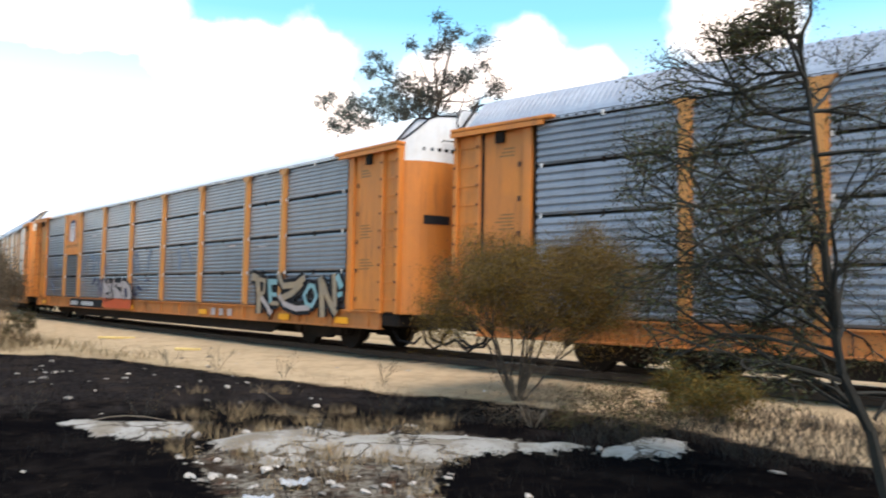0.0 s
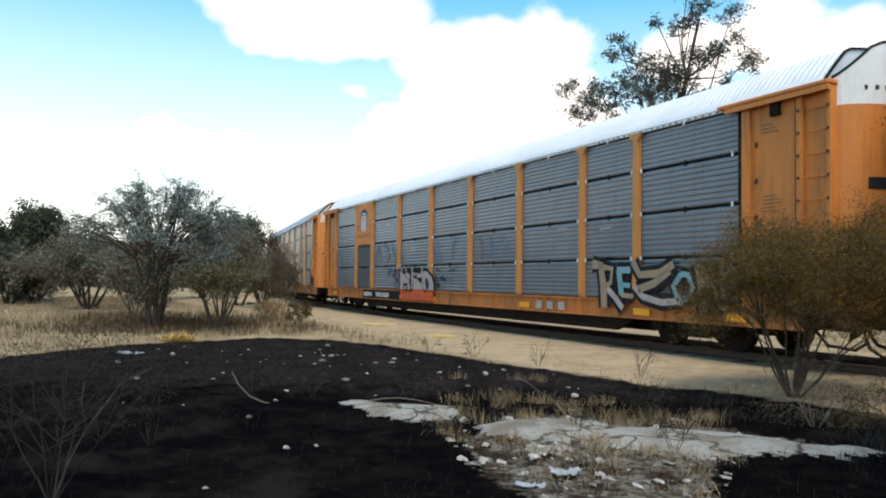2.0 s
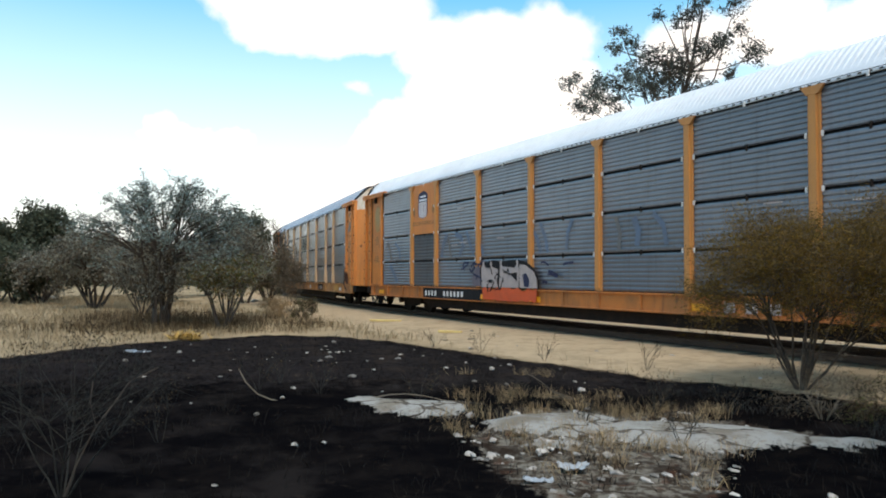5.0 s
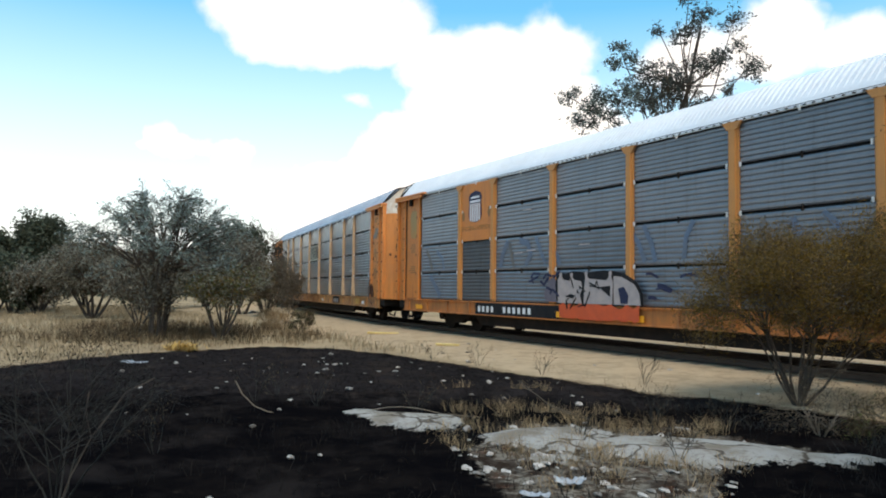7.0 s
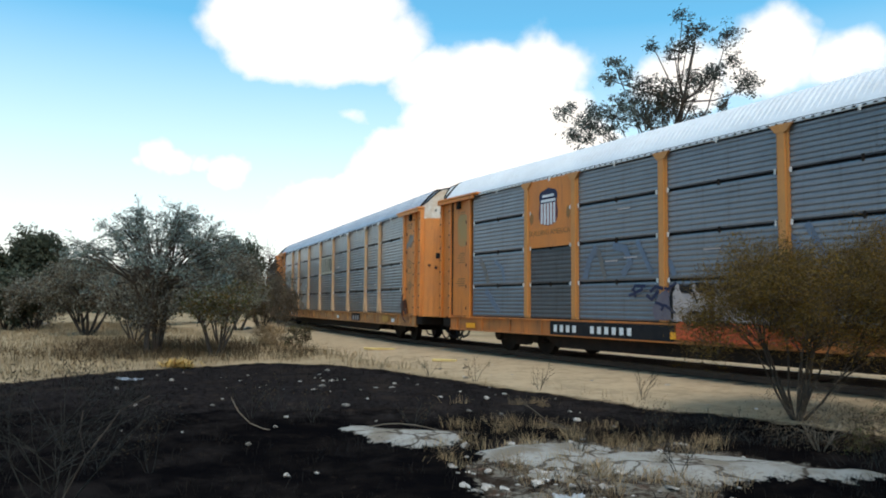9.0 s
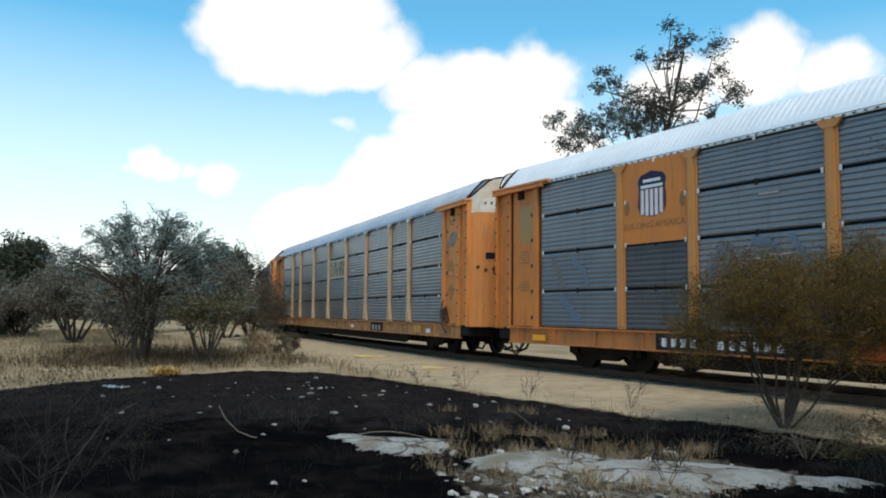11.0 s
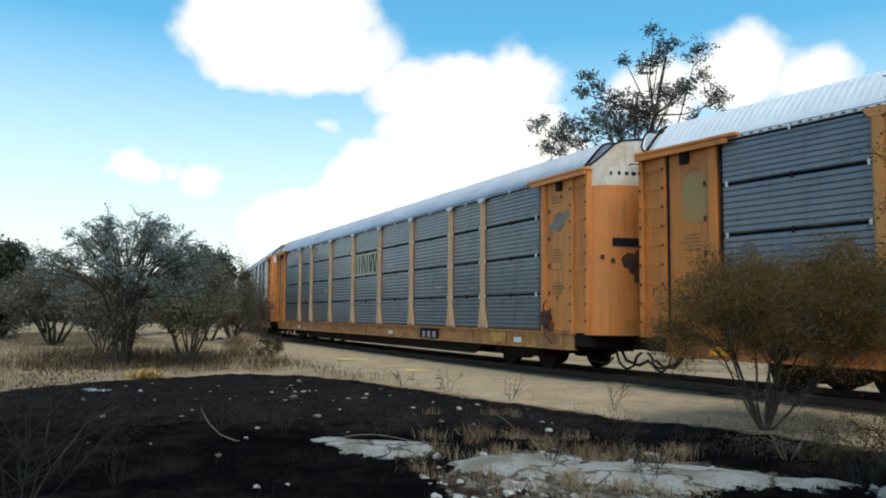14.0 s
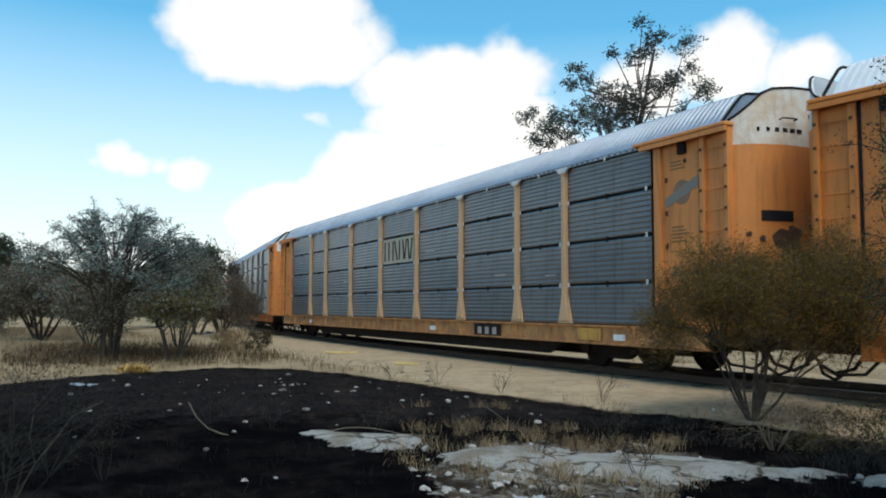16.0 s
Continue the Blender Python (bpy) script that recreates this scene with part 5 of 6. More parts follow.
# acacias at the edge of the burnt patch
def umbrella_tree(name, label, category, x, y, seed, stems, fork, reach, rim, top, limbs, leaf, low_leaf, radius=.06, group=""):
    """A bunch of upright stems, arching limbs that end in feathery sprays under a flat dome, and a denser thicket round the stems."""
    rng = random.Random(seed)
    t = thing(name, label, category, Matrix.Translation(on_ground(x, y, -.05)), group)
    segs, tips, low, heads = [], [], [], []
    for k in range(stems):
        a = 6.2832 * k / stems + rng.uniform(-.3, .3)
        p = Vector((math.cos(a), math.sin(a), 0)) * rng.uniform(.06, .26)
        d = Vector((math.cos(a) * .10, math.sin(a) * .10, 1)).normalized()
        for i in range(4):
            d = (d + Vector((rng.gauss(0, .07), rng.gauss(0, .07), .04))).normalized()
            q = p + d * fork / 4 * rng.uniform(.85, 1.2)
            segs.append((p, q, radius * (1 - .13 * i), radius * (1 - .13 * (i + 1))))
            p = q
        heads.append((p, d))
    for k in range(limbs):
        a, rr = rng.uniform(0, 6.2832), reach * math.sqrt(rng.uniform(.02, 1))
        rr *= 1 + .12 * math.sin(3 * a + seed)
        c = Vector((math.cos(a) * rr, math.sin(a) * rr, top - (top - rim) * (rr / reach) ** 2 - abs(rng.gauss(0, .28)) * (1.0 if k % 4 else 2.4)))
        p, d = min(heads, key=lambda h: (h[0] - c).length + rng.random() * .8)
        bend = p.lerp(c, .45) + Vector((rng.gauss(0, .10), rng.gauss(0, .10), (c - p).length * .16))
        pts = [p * (1 - f) ** 2 + bend * 2 * f * (1 - f) + c * f * f for f in (0, .25, .5, .75, 1)]
        for i, (u, v) in enumerate(zip(pts, pts[1:])):
            segs.append((u, v, radius * (.42 - .08 * i), radius * (.34 - .08 * i)))
        for j in range(9):
            f = rng.uniform(.45, 1)
            o = pts[2].lerp(pts[3], (f - .45) / .3) if f < .75 else pts[3].lerp(pts[4], (f - .75) / .25)
            w = Vector((math.cos(a) * .5 + rng.gauss(0, .7), math.sin(a) * .5 + rng.gauss(0, .7), rng.gauss(.35, .45))).normalized() * rng.uniform(.22, .62)
            m = o + w * .55
            e = m + (w * .5 + Vector((0, 0, rng.uniform(-.12, .08))))
            segs += [(o, m, .009, .006), (m, e, .006, .003)]
            tips += [(o.lerp(m, .5), w), (m, w), (m.lerp(e, .5), w), (e, w)]
    for k in range(int(limbs * .9)):
        p, d = heads[rng.randrange(len(heads))]
        a, h = rng.uniform(0, 6.2832), rng.uniform(.9, fork + .55)
        c = Vector((p.x * h / fork + math.cos(a) * rng.uniform(.1, .62), p.y * h / fork + math.sin(a) * rng.uniform(.1, .62), h))
        o = Vector((p.x * .7, p.y * .7, max(.5, h - .5)))
        segs.append((o, c, .014, .006))
        low += [(o.lerp(c, f), c - o) for f in (.5, .7, .85, 1.0)]
    wood("trunk", segs, M_BARK, t)
    for mat, per, sigma, size in leaf:
        foliage("crown", rng, tips, per, sigma, size, mat, t, needle=.30)
    for mat, per, sigma, size in low_leaf:
        foliage("thicket", rng, low, per, sigma, size, mat, t, needle=.30, label="dense brownish foliage round the stems")
    return t


umbrella_tree("acacia", "grey-green acacia with bunched stems and a wide feathery crown", "tree", -22.9, 4.05, 52, 7, 2.0, 2.75, 2.70, 4.38, 92,
              [(M_LEAF_FEATHER, 5, .055, .040), (M_LEAF_GREY, 1, .06, .040), (M_LEAF_DARK, 1, .055, .040)], [(M_LEAF_GREY, 6, .13, .045), (M_LEAF_BROWN, 5, .13, .045)])
dome_plant("shrub", "small olive-green shrub with bare forked stems at the burnt edge", "shrub", -21.9, 5.5, 33, 4, 1.15, .80, .55, 1.50, 24, .38,
           [(M_LEAF_GREY, 3, .11, .044), (M_LEAF_OLIVE, 3, .11, .044), (M_LEAF_BUSH, 2, .11, .042)], radius=.045, needle=.3, low=-.7, skew=(.30, .55))
dome_plant("shrub", "dusty grey-brown shrub behind the olive one", "shrub", -27.0, 6.95, 36, 6, 1.2, 1.30, 1.25, 2.15, 62, .5,
           [(M_LEAF_GREY, 5, .12, .050), (M_LEAF_RUSSET, 3, .12, .050)], radius=.04, needle=.3, low=-.75)
dome_plant("shrub", "dusty grey-brown shrub filling the gap beside the acacia", "shrub", -30.5, 4.75, 47, 6, 1.2, 1.25, .95, 1.75, 50, .5,
           [(M_LEAF_GREY, 4, .12, .050), (M_LEAF_RUSSET, 3, .12, .050)], radius=.035, needle=.3, low=-.8)
dome_plant("shrub", "broad grey-brown shrub with splayed dark trunks in the straw field", "shrub", -38.4, 3.95, 35, 5, 1.5, 1.95, 1.20, 2.25, 78, .6,
           [(M_LEAF_GREY, 5, .15, .068), (M_LEAF_RUSSET, 3, .15, .068), (M_LEAF_DARK, 1, .15, .06)], radius=.085, needle=.3, low=-.75)
dome_plant("shrub", "tall grey-brown shrub at the field's far side", "shrub", -44.9, 2.1, 48, 5, 1.2, 1.6, 1.05, 1.75, 50, .6,
           [(M_LEAF_GREY, 5, .16, .075), (M_LEAF_RUSSET, 3, .16, .075)], radius=.07, needle=.3, low=-.9)
dome_plant("shrub", "brown low thicket near the track's bend", "shrub", -39.2, 12.3, 37, 6, .9, 1.25, 1.15, 1.75, 56, .5,
           [(M_LEAF_RUSSET, 5, .13, .060), (M_LEAF_OLIVE, 1, .13, .06)], radius=.04, needle=.34, low=-.95)
dome_plant("shrub", "brown twiggy shrub in front of the far wagons", "shrub", -31.2, 10.55, 44, 6, 1.0, .62, 1.15, 1.85, 48, .45,
           [(M_LEAF_RUSSET, 3, .10, .042)], bark=M_TWIG, radius=.022, needle=.3, low=-.95)
dome_plant("shrub", "small twiggy shrub by the trackside sand", "shrub", -25.2, 9.1, 38, 6, .3, .5, .35, .45, 20, .22,
           [(M_LEAF_BROWN, 3, .06, .035), (M_LEAF_OLIVE, 1, .06, .035)], bark=M_TWIG, radius=.012, needle=.25, low=-.8)
dome_plant("shrub", "pale dry bushy weed at the edge of the sand", "shrub", -27.2, 8.75, 39, 8, .3, .55, .32, .42, 26, .24,
           [(M_TUFT, 5, .07, .035)], bark=M_TWIG, radius=.010, needle=.2, low=-.8)
# tall tree behind the train
def tall_tree():
    """Leaning limbs that end in loose leaf clumps: metres across and up from the foot, and the clump's radius."""
    rng = random.Random(41)
    foot, across, away = on_ground(-27.1, 28.0, -.1), Vector((.719, .695, 0)), Vector((-.695, .719, 0))
    t = thing("tall_tree", "tall gappy tree with clumped dark leaves behind the train", "tree", Matrix.Translation(foot))
    clumps = [(-4.6, 11.0, .5), (-4.1, 10.1, .8), (-3.3, 11.3, .55), (-3.4, 10.4, .85), (-2.2, 10.7, 1.0), (-1.5, 11.8, .85), (-1.1, 10.6, 1.0), (0, 11.7, 1.1), (.6, 11.2, 1.0), (-.3, 11.0, 1.1),
              (-.9, 12.4, .6), (-1.8, 13.2, .4), (-2.3, 13.8, .4), (-.4, 14.2, .3), (-2.6, 12.6, .4), (1.2, 14.0, .8), (.6, 13.8, .6), (1.7, 14.9, .6), (1.0, 15.3, .4), (3.0, 14.2, .7), (3.3, 13.8, .5),
              (1.9, 12.7, .6), (1.4, 12.6, .6), (2.5, 12.4, .5), (2.0, 12.0, .7), (4.2, 12.4, .6), (3.7, 12.0, .6), (3.1, 11.6, .5), (1.5, 10.8, .9), (-.2, 9.6, 1.1), (2.2, 9.8, 1.0), (-2.4, 9.3, 1.0), (1.0, 9.0, 1.1)]
    segs, tips = [], []
    heads = [Vector((0, 0, 0)), across * .3 + Vector((0, 0, 4.5)), across * .1 + Vector((0, 0, 8.0)), across * 1.0 + Vector((0, 0, 11.5)), across * 1.6 + Vector((0, 0, 14.4))]
    for i, (p, q) in enumerate(zip(heads, heads[1:])):
        segs.append((p, q, .24 - .05 * i, .19 - .05 * i))
    for a, z, r in clumps:
        c = across * a + away * rng.uniform(-2.2, 2.2) * min(1, .4 + abs(a) / 4) + Vector((0, 0, z + .15))
        near = [h for h in heads[1:] if h.z < z - .8] or [heads[1]]
        p = near[-1] if rng.random() < .75 else near[max(0, len(near) - 2)]
        mid = p.lerp(c, .5) + Vector((rng.gauss(0, .3), rng.gauss(0, .3), -.25))
        segs += [(p, mid, .05, .035), (mid, c, .035, .018)]
        for k in range(int(8 + 34 * r * r)):
            d = Vector((rng.gauss(0, 1), rng.gauss(0, 1), rng.gauss(0, .8))).normalized() * r * rng.uniform(.35, 1.1)
            segs.append((c - d * .1, c + d, .014, .006))
            tips.append((c + d, d))
    wood("trunk", segs, M_BARK, t)
    foliage("crown", rng, tips, 13, .115, .085, M_LEAF_TALL, t)
    foliage("crown", rng, [tp for tp in tips if tp[0].dot(across) < -1.2], 9, .14, .075, M_LEAF_FEATHER, t)
    inner = [tp for tp in tips if -.8 < tp[0].dot(across) < 1.9 and tp[0].z < 12.4]
    foliage("crown", rng, inner, 6, .14, .075, M_LEAF_RUSSET, t, label="dry russet leaves in the heart of the crown")


tall_tree()


def far_trees():
    rng = random.Random(9)
    spots = [(-48.5, 2.3, .9, 5.6), (-50, .2, 1.0, 4.2), (-43.0, 12.05, .75, 5.0), (-47, 7.5, 1.8, 3.2), (-52, -2.5, 2.2, 4.8), (-55, 9.5, 2.2, 3.7), (-46, 1.0, 1.5, 2.8), (-58, 5.5, 2.4, 4.3), (-44.5, 13.75, 1.0, 4.7), (-60, 14, 2.2, 4.4)]
    for i, (x, y, w, h) in enumerate(spots):
        dome_plant("far_tree", "dark dense tree at the far side of the field", "tree", x, y, 60 + i, 4, h * .4, w, h * .36, h * .64, 70, .7,
                   [(M_LEAF_DARK, 9, .18, .11)] if i != 8 else [(M_LEAF_BROWN, 1, .1, .06)], radius=.08, group="far trees", low=-.9)
    verts, faces = [], []
    for i in range(26000):
        a = rng.uniform(-.75, .75)
        r = rng.uniform(95, 150)
        c = Vector((-r * math.cos(a) - 8, r * math.sin(a) + 6, -.2 + abs(rng.gauss(0, 2.0)) * (1 + .4 * math.sin(a * 37) + .3 * math.sin(a * 91))))
        u = Vector((rng.gauss(0, 1), rng.gauss(0, 1), rng.gauss(0, 1))).normalized()
        v = u.orthogonal().normalized()
        s = rng.uniform(.15, .38)
        b = len(verts)
        verts += [c - u * s, c + v * s * .6, c + u * s, c - v * s * .6]
        faces.append((b, b + 1, b + 2, b + 3))
    ob = raw("far_woods", verts, faces, M_LEAF_DARK)
    tagged(ob, "low dark woods along the horizon", "woods", kind="stuff")


far_trees()


def blades(name, label, spots, mat, seed, h, w, lean=.45):
    """Many single grass blades; spots: x, y, spread, how many."""
    rng = random.Random(seed)
    verts, faces = [], []
    X, Y, H = [], [], []
    for x, y, s, n in spots:
        for k in range(n):
            X.append(x + rng.gauss(0, s))
            Y.append(y + rng.gauss(0, s))
            H.append(h * rng.uniform(.45, 1.35))
    Z = ground_z(np.array(X), np.array(Y))
    for x, y, z, hh in zip(X, Y, Z, H):
        a = rng.uniform(0, 6.283)
        dx, dy = math.cos(a) * w, math.sin(a) * w
        lx, ly = rng.gauss(0, lean) * hh, rng.gauss(0, lean) * hh
        b = len(verts)
        verts += [(x - dx, y - dy, z - .03), (x + dx, y + dy, z - .03), (x + lx * .45 + dx * .6, y + ly * .45 + dy * .6, z + hh * .6), (x + lx * .45 - dx * .6, y + ly * .45 - dy * .6, z + hh * .6), (x + lx, y + ly, z + hh)]
        faces += [(b, b + 1, b + 2, b + 3), (b + 3, b + 2, b + 4)]
    return tagged(raw(name, verts, faces, mat), label, "grass", kind="stuff")


def scatter_grass():
    rng = random.Random(17)
    field = []
    for i in range(2600):
        x, y = rng.uniform(-60, -15), rng.uniform(-8, 9.5)
        if inside(BURN, np.array([x]), np.array([y]))[0] < -.15 and track_distance(x, y) > 4.6:
            field.append((x, y, .22, 12))
    blades("dry_grass", "straw-coloured dry grass of the open field", field, M_STRAW, 18, .20, .009)
    under = [(-24.5 + rng.gauss(0, 3.0), 4.6 + rng.gauss(0, 2.2), .3, 30) for i in range(230)]
    blades("tall_dry_grass", "taller brownish dry grass under the acacias", [s for s in under if s[0] < -20.4 and track_distance(s[0], s[1]) > 4.8], M_SCRUB, 19, .27, .010)
    edge = []
    for a, b, n in (((-8.3, 5.0), (-7.4, 5.6), 14), ((-7.3, 4.4), (-6.9, 5.1), 12), ((-7.2, 5.6), (-5.5, 6.75), 40), ((-6.2, 3.9), (-4.3, 4.2), 22), ((-5.7, 4.6), (-4.7, 5.15), 22), ((-6.1, 4.3), (-5.6, 4.9), 8), ((-8.6, 5.6), (-7.0, 6.3), 14), ((-6.3, 9.2), (-1.5, 9.9), 12),
                    ((-10.5, 6.4), (-9, 7.2), 8)):
        for k in range(n):
            t = rng.random()
            edge.append((a[0] + (b[0] - a[0]) * t + rng.gauss(0, .22), a[1] + (b[1] - a[1]) * t + rng.gauss(0, .25), .07, 34))
    blades("dry_tufts", "dry straw tufts spared by the fire", edge[::2], M_TUFT, 20, .12, .0026, .75)
    blades("brown_weeds", "brown withered weeds among the stones", [(x + .1, y - .05, .1, 10) for x, y, s, n in edge[::3]], M_LEAF_BROWN, 21, .13, .003, .8)
    scrub = [(rng.uniform(-4.6, .5), rng.uniform(7.4, 10.2), .16, 46) for i in range(95)]
    blades("brown_scrub", "brown withered scrub along the verge", [c for c in scrub if pale_at(c[0], c[1])[0] < .1], M_DEAD, 25, .20, .004, .7)
    low = [(rng.uniform(-7.6, -4.4), rng.uniform(7.3, 8.5), .14, 26) for i in range(30)]
    blades("low_scrub", "low brown scrub about the foot of the bush", low[::2], M_DEAD, 26, .10, .004, .9)
    stub = []
    for i in range(900):
        x, y = rng.uniform(-18, 1), rng.uniform(0, 8.6)
        if inside(BURN, np.array([x]), np.array([y]))[0] > .1 and pale_at(x, y)[0] < -.1:
            stub.append((x, y, .10, 9))
    blades("charred_stubble", "charred grass stubble on the burnt ground", stub, M_CHAR, 22, .085, .004, .7)
    track_edge = [(on_track(s, 4.2 + rng.gauss(0, .4)).x, on_track(s, 4.2).y + rng.gauss(0, .3), .08, 7) for s in np.arange(-26, 2, .55)]
    blades("trackside_weeds", "thin dry weeds on the trackside sand", track_edge, M_STRAW, 23, .16, .004, .5)


scatter_grass()


def weed(x, y, h, seed):
    plant("dry_weed", "thin bare dead weed stalk", "weed", x, y, seed, 4, h * .42, .005, 3 if h > .8 else 2, .55, .10, .35, [(M_LEAF_BROWN, 1, .03, .012)], bark=M_DEAD, kids=(2, 3), bend=.13, group="dead weeds")


for i, (x, y, h) in enumerate(((-7.3, 1.3, .6), (-10.0, 3.0, .7), (-10.4, 3.4, .7), (-9.4, 3.6, .6), (-8.2, 4.4, .5), (-6.3, 6.3, .55), (-5.9, 7.0, .6),
                               (-11.2, 8.5, .6), (-9.1, 8.9, .7), (-13.0, 8.3, .6), (-6.2, 5.2, .4), (-5.0, 5.3, .45), (-14.5, 8.1, .5))):
    weed(x, y, h, 100 + i)


dead = dome_plant("dead_bush", "dead grey bush with fine bare twigs on the burnt ground", "bush", -5.85, .42, 71, 6, .55, .66, .42, .74, 46, .28,
                  [(M_CHAR, 2, .05, .011)], bark=M_DEAD, radius=.010, needle=.3, low=-.7, skew=(-.12, .1), twigs=10)
bm = bmesh.new()
tube(bm, [(0, 0, 0), (.03, .08, .25), (.02, .20, .50), (-.02, .33, .66), (-.05, .42, .78), (-.08, .62, .87)], .006, 5)
tube(bm, [(.02, .20, .50), (.02, .16, .66), (-.02, .18, .80)], .004, 5)
part("branch", bm, M_BARK, dead, "pale curved bare branch")


def fallen_branch(x, y, rz, length, seed):
    rng = random.Random(seed)
    t = thing("fallen_branch", "grey bare fallen branch on the burnt ground", "branch", Matrix.Translation(on_ground(x, y, .03)) @ pose(0, 0, 0, 0, 0, rz))
    segs, tips = [], []
    grow(rng, Vector((0, 0, 0)), Vector((1, 0, .25)).normalized(), length, .009, 2, .4, 0, segs, tips, .10, (1, 2))
    segs = [(Vector((p.x, p.y, max(p.z, 0))), Vector((q.x, q.y, max(q.z, 0) + 1e-4)), a, b) for p, q, a, b in segs]
    wood("stick", segs, M_TWIG, t)


for a in ((-8.6, 4.0, 40, .6, 2), (-6.9, 5.9, 200, .5, 4)):
    fallen_branch(*a)


stick = thing("bent_stick", "thin bare bent stick standing in the burnt ground", "stick", Matrix.Translation(on_ground(-9.06, 3.01, -.02)))
bm = bmesh.new()
tube(bm, [(0, 0, 0), (-.02, -.14, .03), (-.07, -.29, .10), (-.11, -.42, .24), (-.14, -.50, .40)], .008, 5)
part("stem", bm, M_TWIG, stick)


def rock(x, y, r, seed, mat=M_ROCK):
    rng = random.Random(seed)
    bm = bmesh.new()
    k = [rng.uniform(.65, 1.45), rng.uniform(.65, 1.1), rng.uniform(.40, .75)]
    for i in range(22):
        v = Vector((rng.gauss(0, 1), rng.gauss(0, 1), rng.gauss(0, 1))).normalized() * r * rng.uniform(.75, 1.15)
        bm.verts.new((v.x * k[0], v.y * k[1], v.z * k[2]))
    hull = bmesh.ops.convex_hull(bm, input=bm.verts[:])
    bmesh.ops.delete(bm, geom=[v for v in hull["geom_interior"] if isinstance(v, bmesh.types.BMVert)], context="VERTS")
    bmesh.ops.bevel(bm, geom=bm.edges[:], offset=r * .05, segments=1, affect="EDGES")
    ob = new("rock", mesh_of(bm, "rock", mat))
    ob.matrix_basis = Matrix.Translation(on_ground(x, y, r * .12)) @ pose(0, 0, 0, 0, 0, rng.uniform(0, 360))
    return tagged(ob, "pale limestone rock lying on the burnt ground", "rock", "scattered rocks")


def rocks():
    rng = random.Random(27)
    for i, (x, y, r) in enumerate(((-10.7, 4.6, .085), (-10.55, 6.95, .085), (-11.05, 6.4, .075), (-8.25, 2.45, .07), (-9.2, 3.05, .07), (-12.8, 4.9, .09), (-13.4, 5.3, .10), (-14.2, 5.8, .12), (-12.6, 6.3, .11),
                                   (-13.1, 6.6, .1), (-15.5, 3.1, .10), (-14.5, 2.0, .09), (-12.2, 3.2, .07), (-7.9, 6.6, .12), (-9.4, 5.9, .08), (-8.9, 6.1, .07), (-5.0, 4.45, .1), (-5.3, 4.0, .09), (-5.9, 3.9, .08),
                                   (-6.1, 4.3, .07), (-4.5, 4.1, .08), (-4.2, 4.6, .07), (-4.9, 3.6, .08), (-7.1, 4.4, .08), (-5.6, 4.3, .09), (-16.4, 6.6, .11), (-9.7, 1.4, .06), (-6.6, 2.3, .05), (-3.9, 6.9, .1),
                                   (-12.0, 1.9, .08), (-11.6, 2.9, .06), (-13.9, 7.3, .07), (-10.0, 7.9, .06), (-3.3, 4.9, .08))):
        rock(x, y, r * .62, i)
    # loose chips
    verts, faces = [], []
    for i in range(750):
        if i % 4 == 1:
            x, y = rng.uniform(-7, -3.6), rng.uniform(3.2, 6.6)
            if inside(STONY, np.array([x]), np.array([y]))[0] < -.15:
                continue
        elif i % 30 == 0:
            x, y = -13.2 + rng.gauss(0, 1.8), 5.6 + rng.gauss(0, 1.1)
        else:
            x, y = rng.uniform(-18, 0), rng.uniform(1, 11)
            if rng.random() < .92:
                continue
        r = rng.uniform(.012, .05)
        ax = rng.uniform(.7, 2.0)
        z = float(ground_z(x, y)) + r * .05
        b = len(verts)
        pts = [(r, 0, 0), (0, r, 0), (-r, 0, 0), (0, -r, 0), (r * .6, r * .5, r * .4), (-r * .6, r * .5, r * .45), (-r * .5, -r * .6, r * .4), (r * .5, -r * .6, r * .35)]
        verts += [(x + a * ax * rng.uniform(.6, 1.3), y + q * rng.uniform(.5, 1.2), z + c) for a, q, c in pts]
        faces += [(b + 4, b + 5, b + 6, b + 7)] + [(b + p, b + q, b + s) for p, q, s in ((0, 1, 4), (1, 5, 4), (1, 2, 5), (2, 6, 5), (2, 3, 6), (3, 7, 6), (3, 0, 7), (0, 4, 7))]
    tagged(raw("stone_chips", verts, faces, M_ROCK), "loose pale stone chips", "gravel", kind="stuff")


rocks()


def litter(x, y, w, d, h, seed, name="plastic_bag", label="crumpled white plastic bag lying on the ground", up=0.0):
    rng = random.Random(seed)
    bm = bmesh.new()
    bmesh.ops.create_grid(bm, x_segments=14, y_segments=10, size=.5)
    for v in bm.verts:
        a, b = v.co.x, v.co.y
        q = noise.noise(Vector((a * 5, b * 5, seed))) * .5 + noise.noise(Vector((a * 11, b * 11, seed + 3))) * .25
        v.co = Vector((a * w * (1 + .3 * noise.noise(Vector((b * 4, seed, 0)))), b * d, max(.006, .25 * h + h * (q + .7 * abs(a) - .2 * abs(b)))))
    bmesh.ops.solidify(bm, geom=bm.faces[:], thickness=.004)
    ob = new(name, mesh_of(bm, name, M_BAG, True))
    ob.matrix_basis = Matrix.Translation(on_ground(x, y, .01 + up)) @ pose(0, 0, 0, 0, 0, rng.uniform(20, 60))
    return tagged(ob, label, "litter")


litter(-4.72, 3.85, .22, .11, .08, 2)
litter(-4.55, 3.4, .2, .08, .04, 5, "paper_scrap", "torn dirty white scrap on the ground")
litter(-15.9, 2.4, .5, .2, .06, 9, "paper_scrap", "flat pale scrap on the burnt edge")

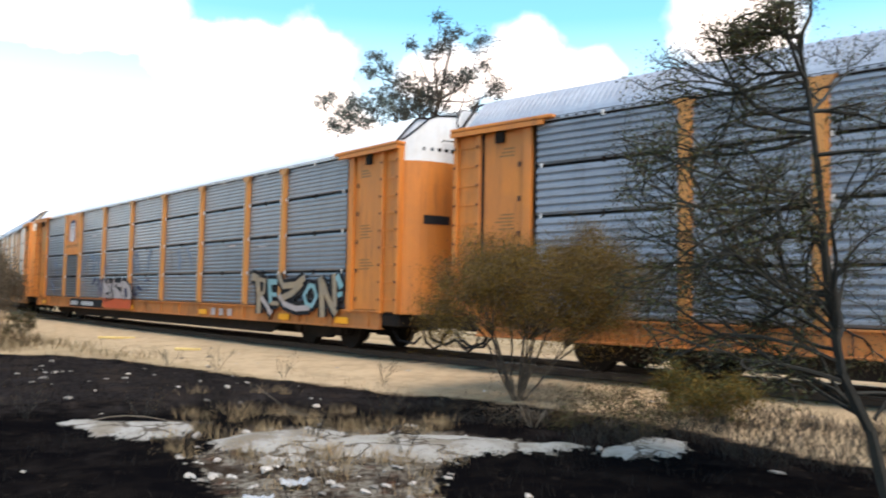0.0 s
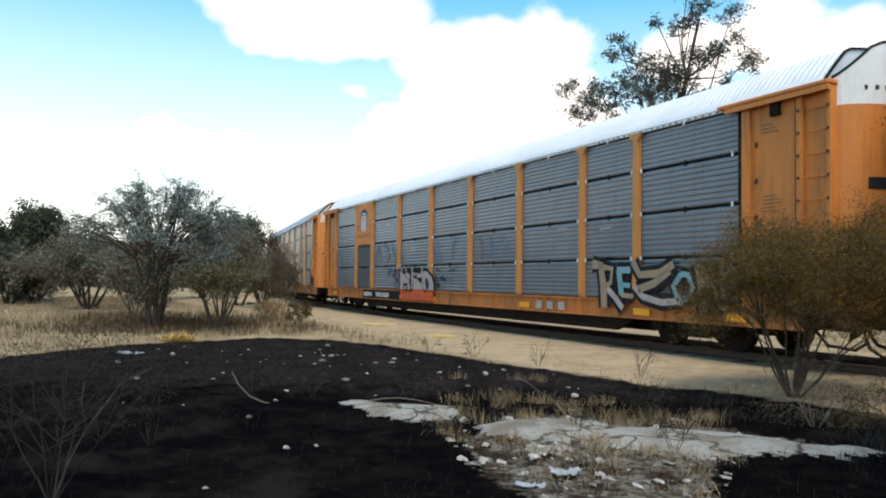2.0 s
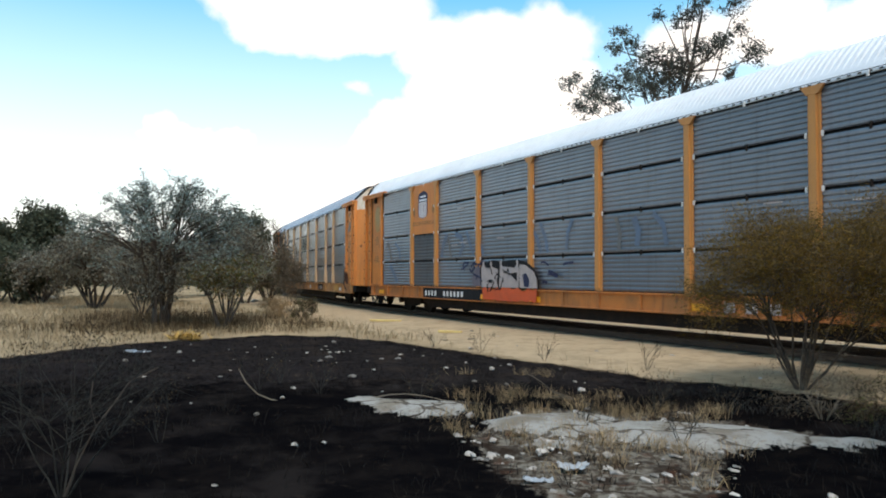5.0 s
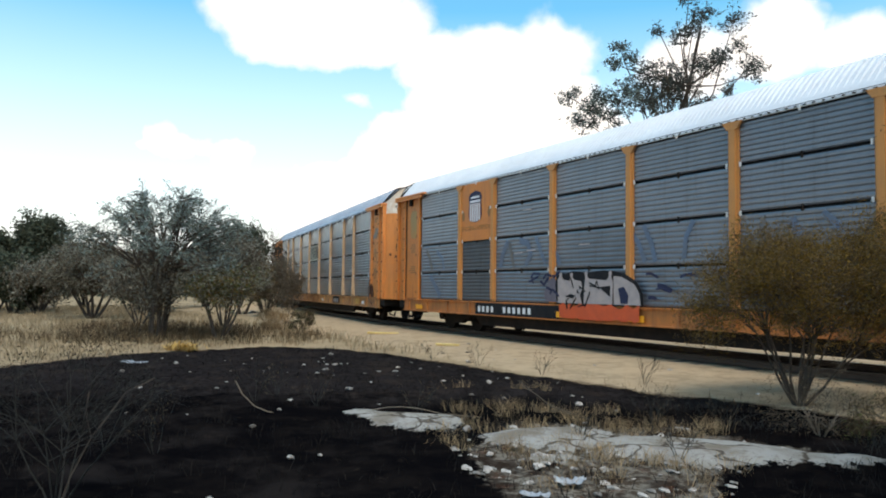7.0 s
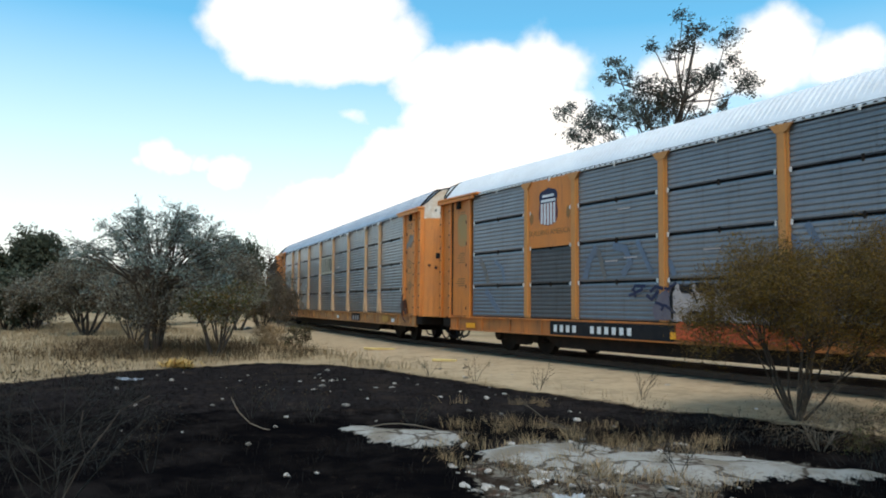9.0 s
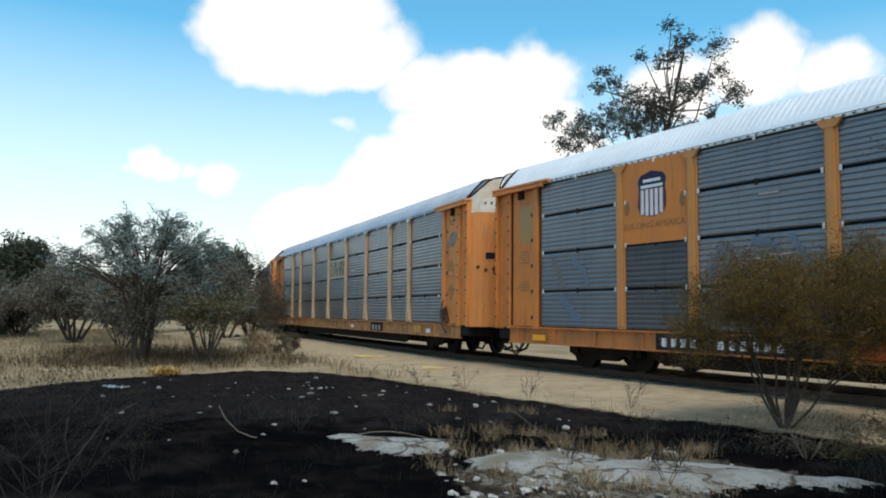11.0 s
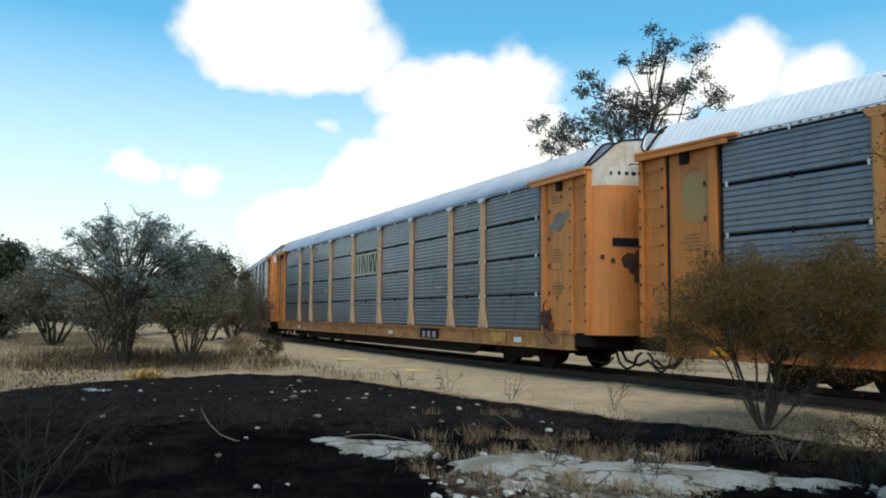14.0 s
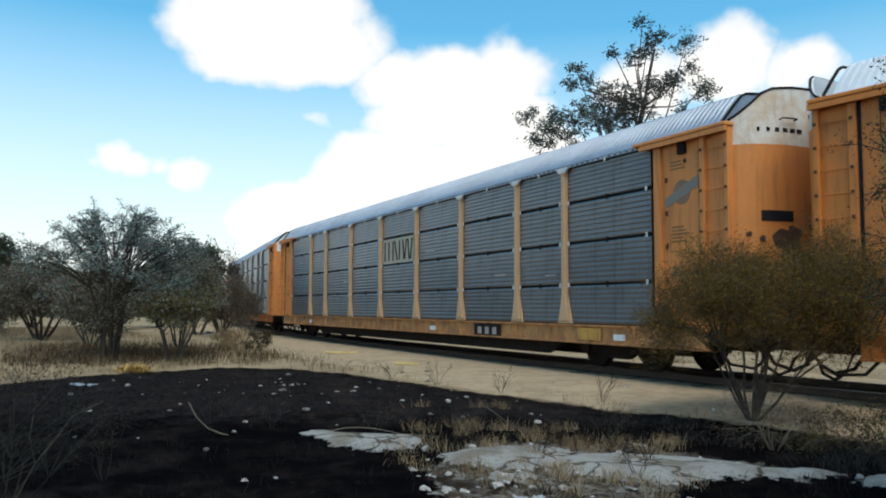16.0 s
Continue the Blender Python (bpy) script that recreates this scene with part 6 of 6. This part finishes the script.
def plank(x, y, rz, length, width):
    bm = bmesh.new()
    box(bm, -length / 2, length / 2, -width / 2, width / 2, 0, .06, .008)
    ob = new("plank", mesh_of(bm, "plank", M_PLANK))
    ob.matrix_basis = Matrix.Translation(on_ground(x, y)) @ pose(0, 0, 0, 0, 1.0, rz)
    tagged(ob, "yellowed plank lying on the trackside sand", "plank", "planks on the sand")


plank(-22.4, 10.75, 62, 1.0, .18)
plank(-17.33, 10.14, 48, .62, .09)
for i, (x, y) in enumerate(((-15.51, 8.97), (-15.26, 9.48), (-13.66, 8.50))):
    clod = rock(x, y, .07, 300 + i, M_SLEEPER)
    clod.name = "clod"
    tagged(clod, "dark clod of earth on the trackside sand", "clod", "clods on the sand")


def straw_heap(x, y):
    rng = random.Random(4)
    verts, faces = [], []
    for i in range(420):
        c = Vector((rng.gauss(0, .26), rng.gauss(0, .16), abs(rng.gauss(0, .06))))
        d = Vector((rng.gauss(0, 1), rng.gauss(0, 1), rng.gauss(0, .35))).normalized() * rng.uniform(.06, .16)
        s = d.cross(Vector((0, 0, 1))).normalized() * .012
        b = len(verts)
        verts += [c - d - s, c - d + s, c + d + s, c + d - s]
        faces.append((b, b + 1, b + 2, b + 3))
    ob = raw("straw_heap", verts, faces, M_HEAP)
    ob.matrix_basis = Matrix.Translation(on_ground(x, y))
    tagged(ob, "small heap of ochre straw at the burnt edge", "straw heap", kind="stuff")


straw_heap(-18.9, 3.9)
for i, (x, y, r) in enumerate(((-58, -.5, .35), (-57, 1.6, .3), (-54.5, 3.2, .3), (-44, 12.9, .25))):
    ob = rock(x, y, r, 200 + i)
    tagged(ob, "whitish boulder at the far edge of the field", "rock", "far boulders")


# ---- motion ----
def travel(t):
    ts, ss = zip(*S_ROWS)
    return float(np.interp(t, ts, ss))


def car_pose(s):
    a, b = on_track(s - TRUCK), on_track(s + TRUCK)
    d = b - a
    return Matrix.Translation((a + b) / 2) @ Matrix.Rotation(math.atan2(d.y, d.x), 4, "Z")


def motions():
    # the train rolls towards the camera's right, its wheels turning
    for car, wheels, k in TRAIN:
        walk(car, [(t, car_pose(travel(t) - k * CARS)) for t in [0, 1, 2, 3, 4, 5, 6, 7, 8, 9, 10, 11, 12, 13, 14, 15, 16]])
        for w, ax in wheels:
            rows = []
            for i in range(65):
                t = i * .25
                rows.append((t, pose(ax, 0, WHEEL_R, 0, math.degrees((travel(t) - travel(0)) / WHEEL_R) % 360, 0)))
            walk(w, rows)


motions()
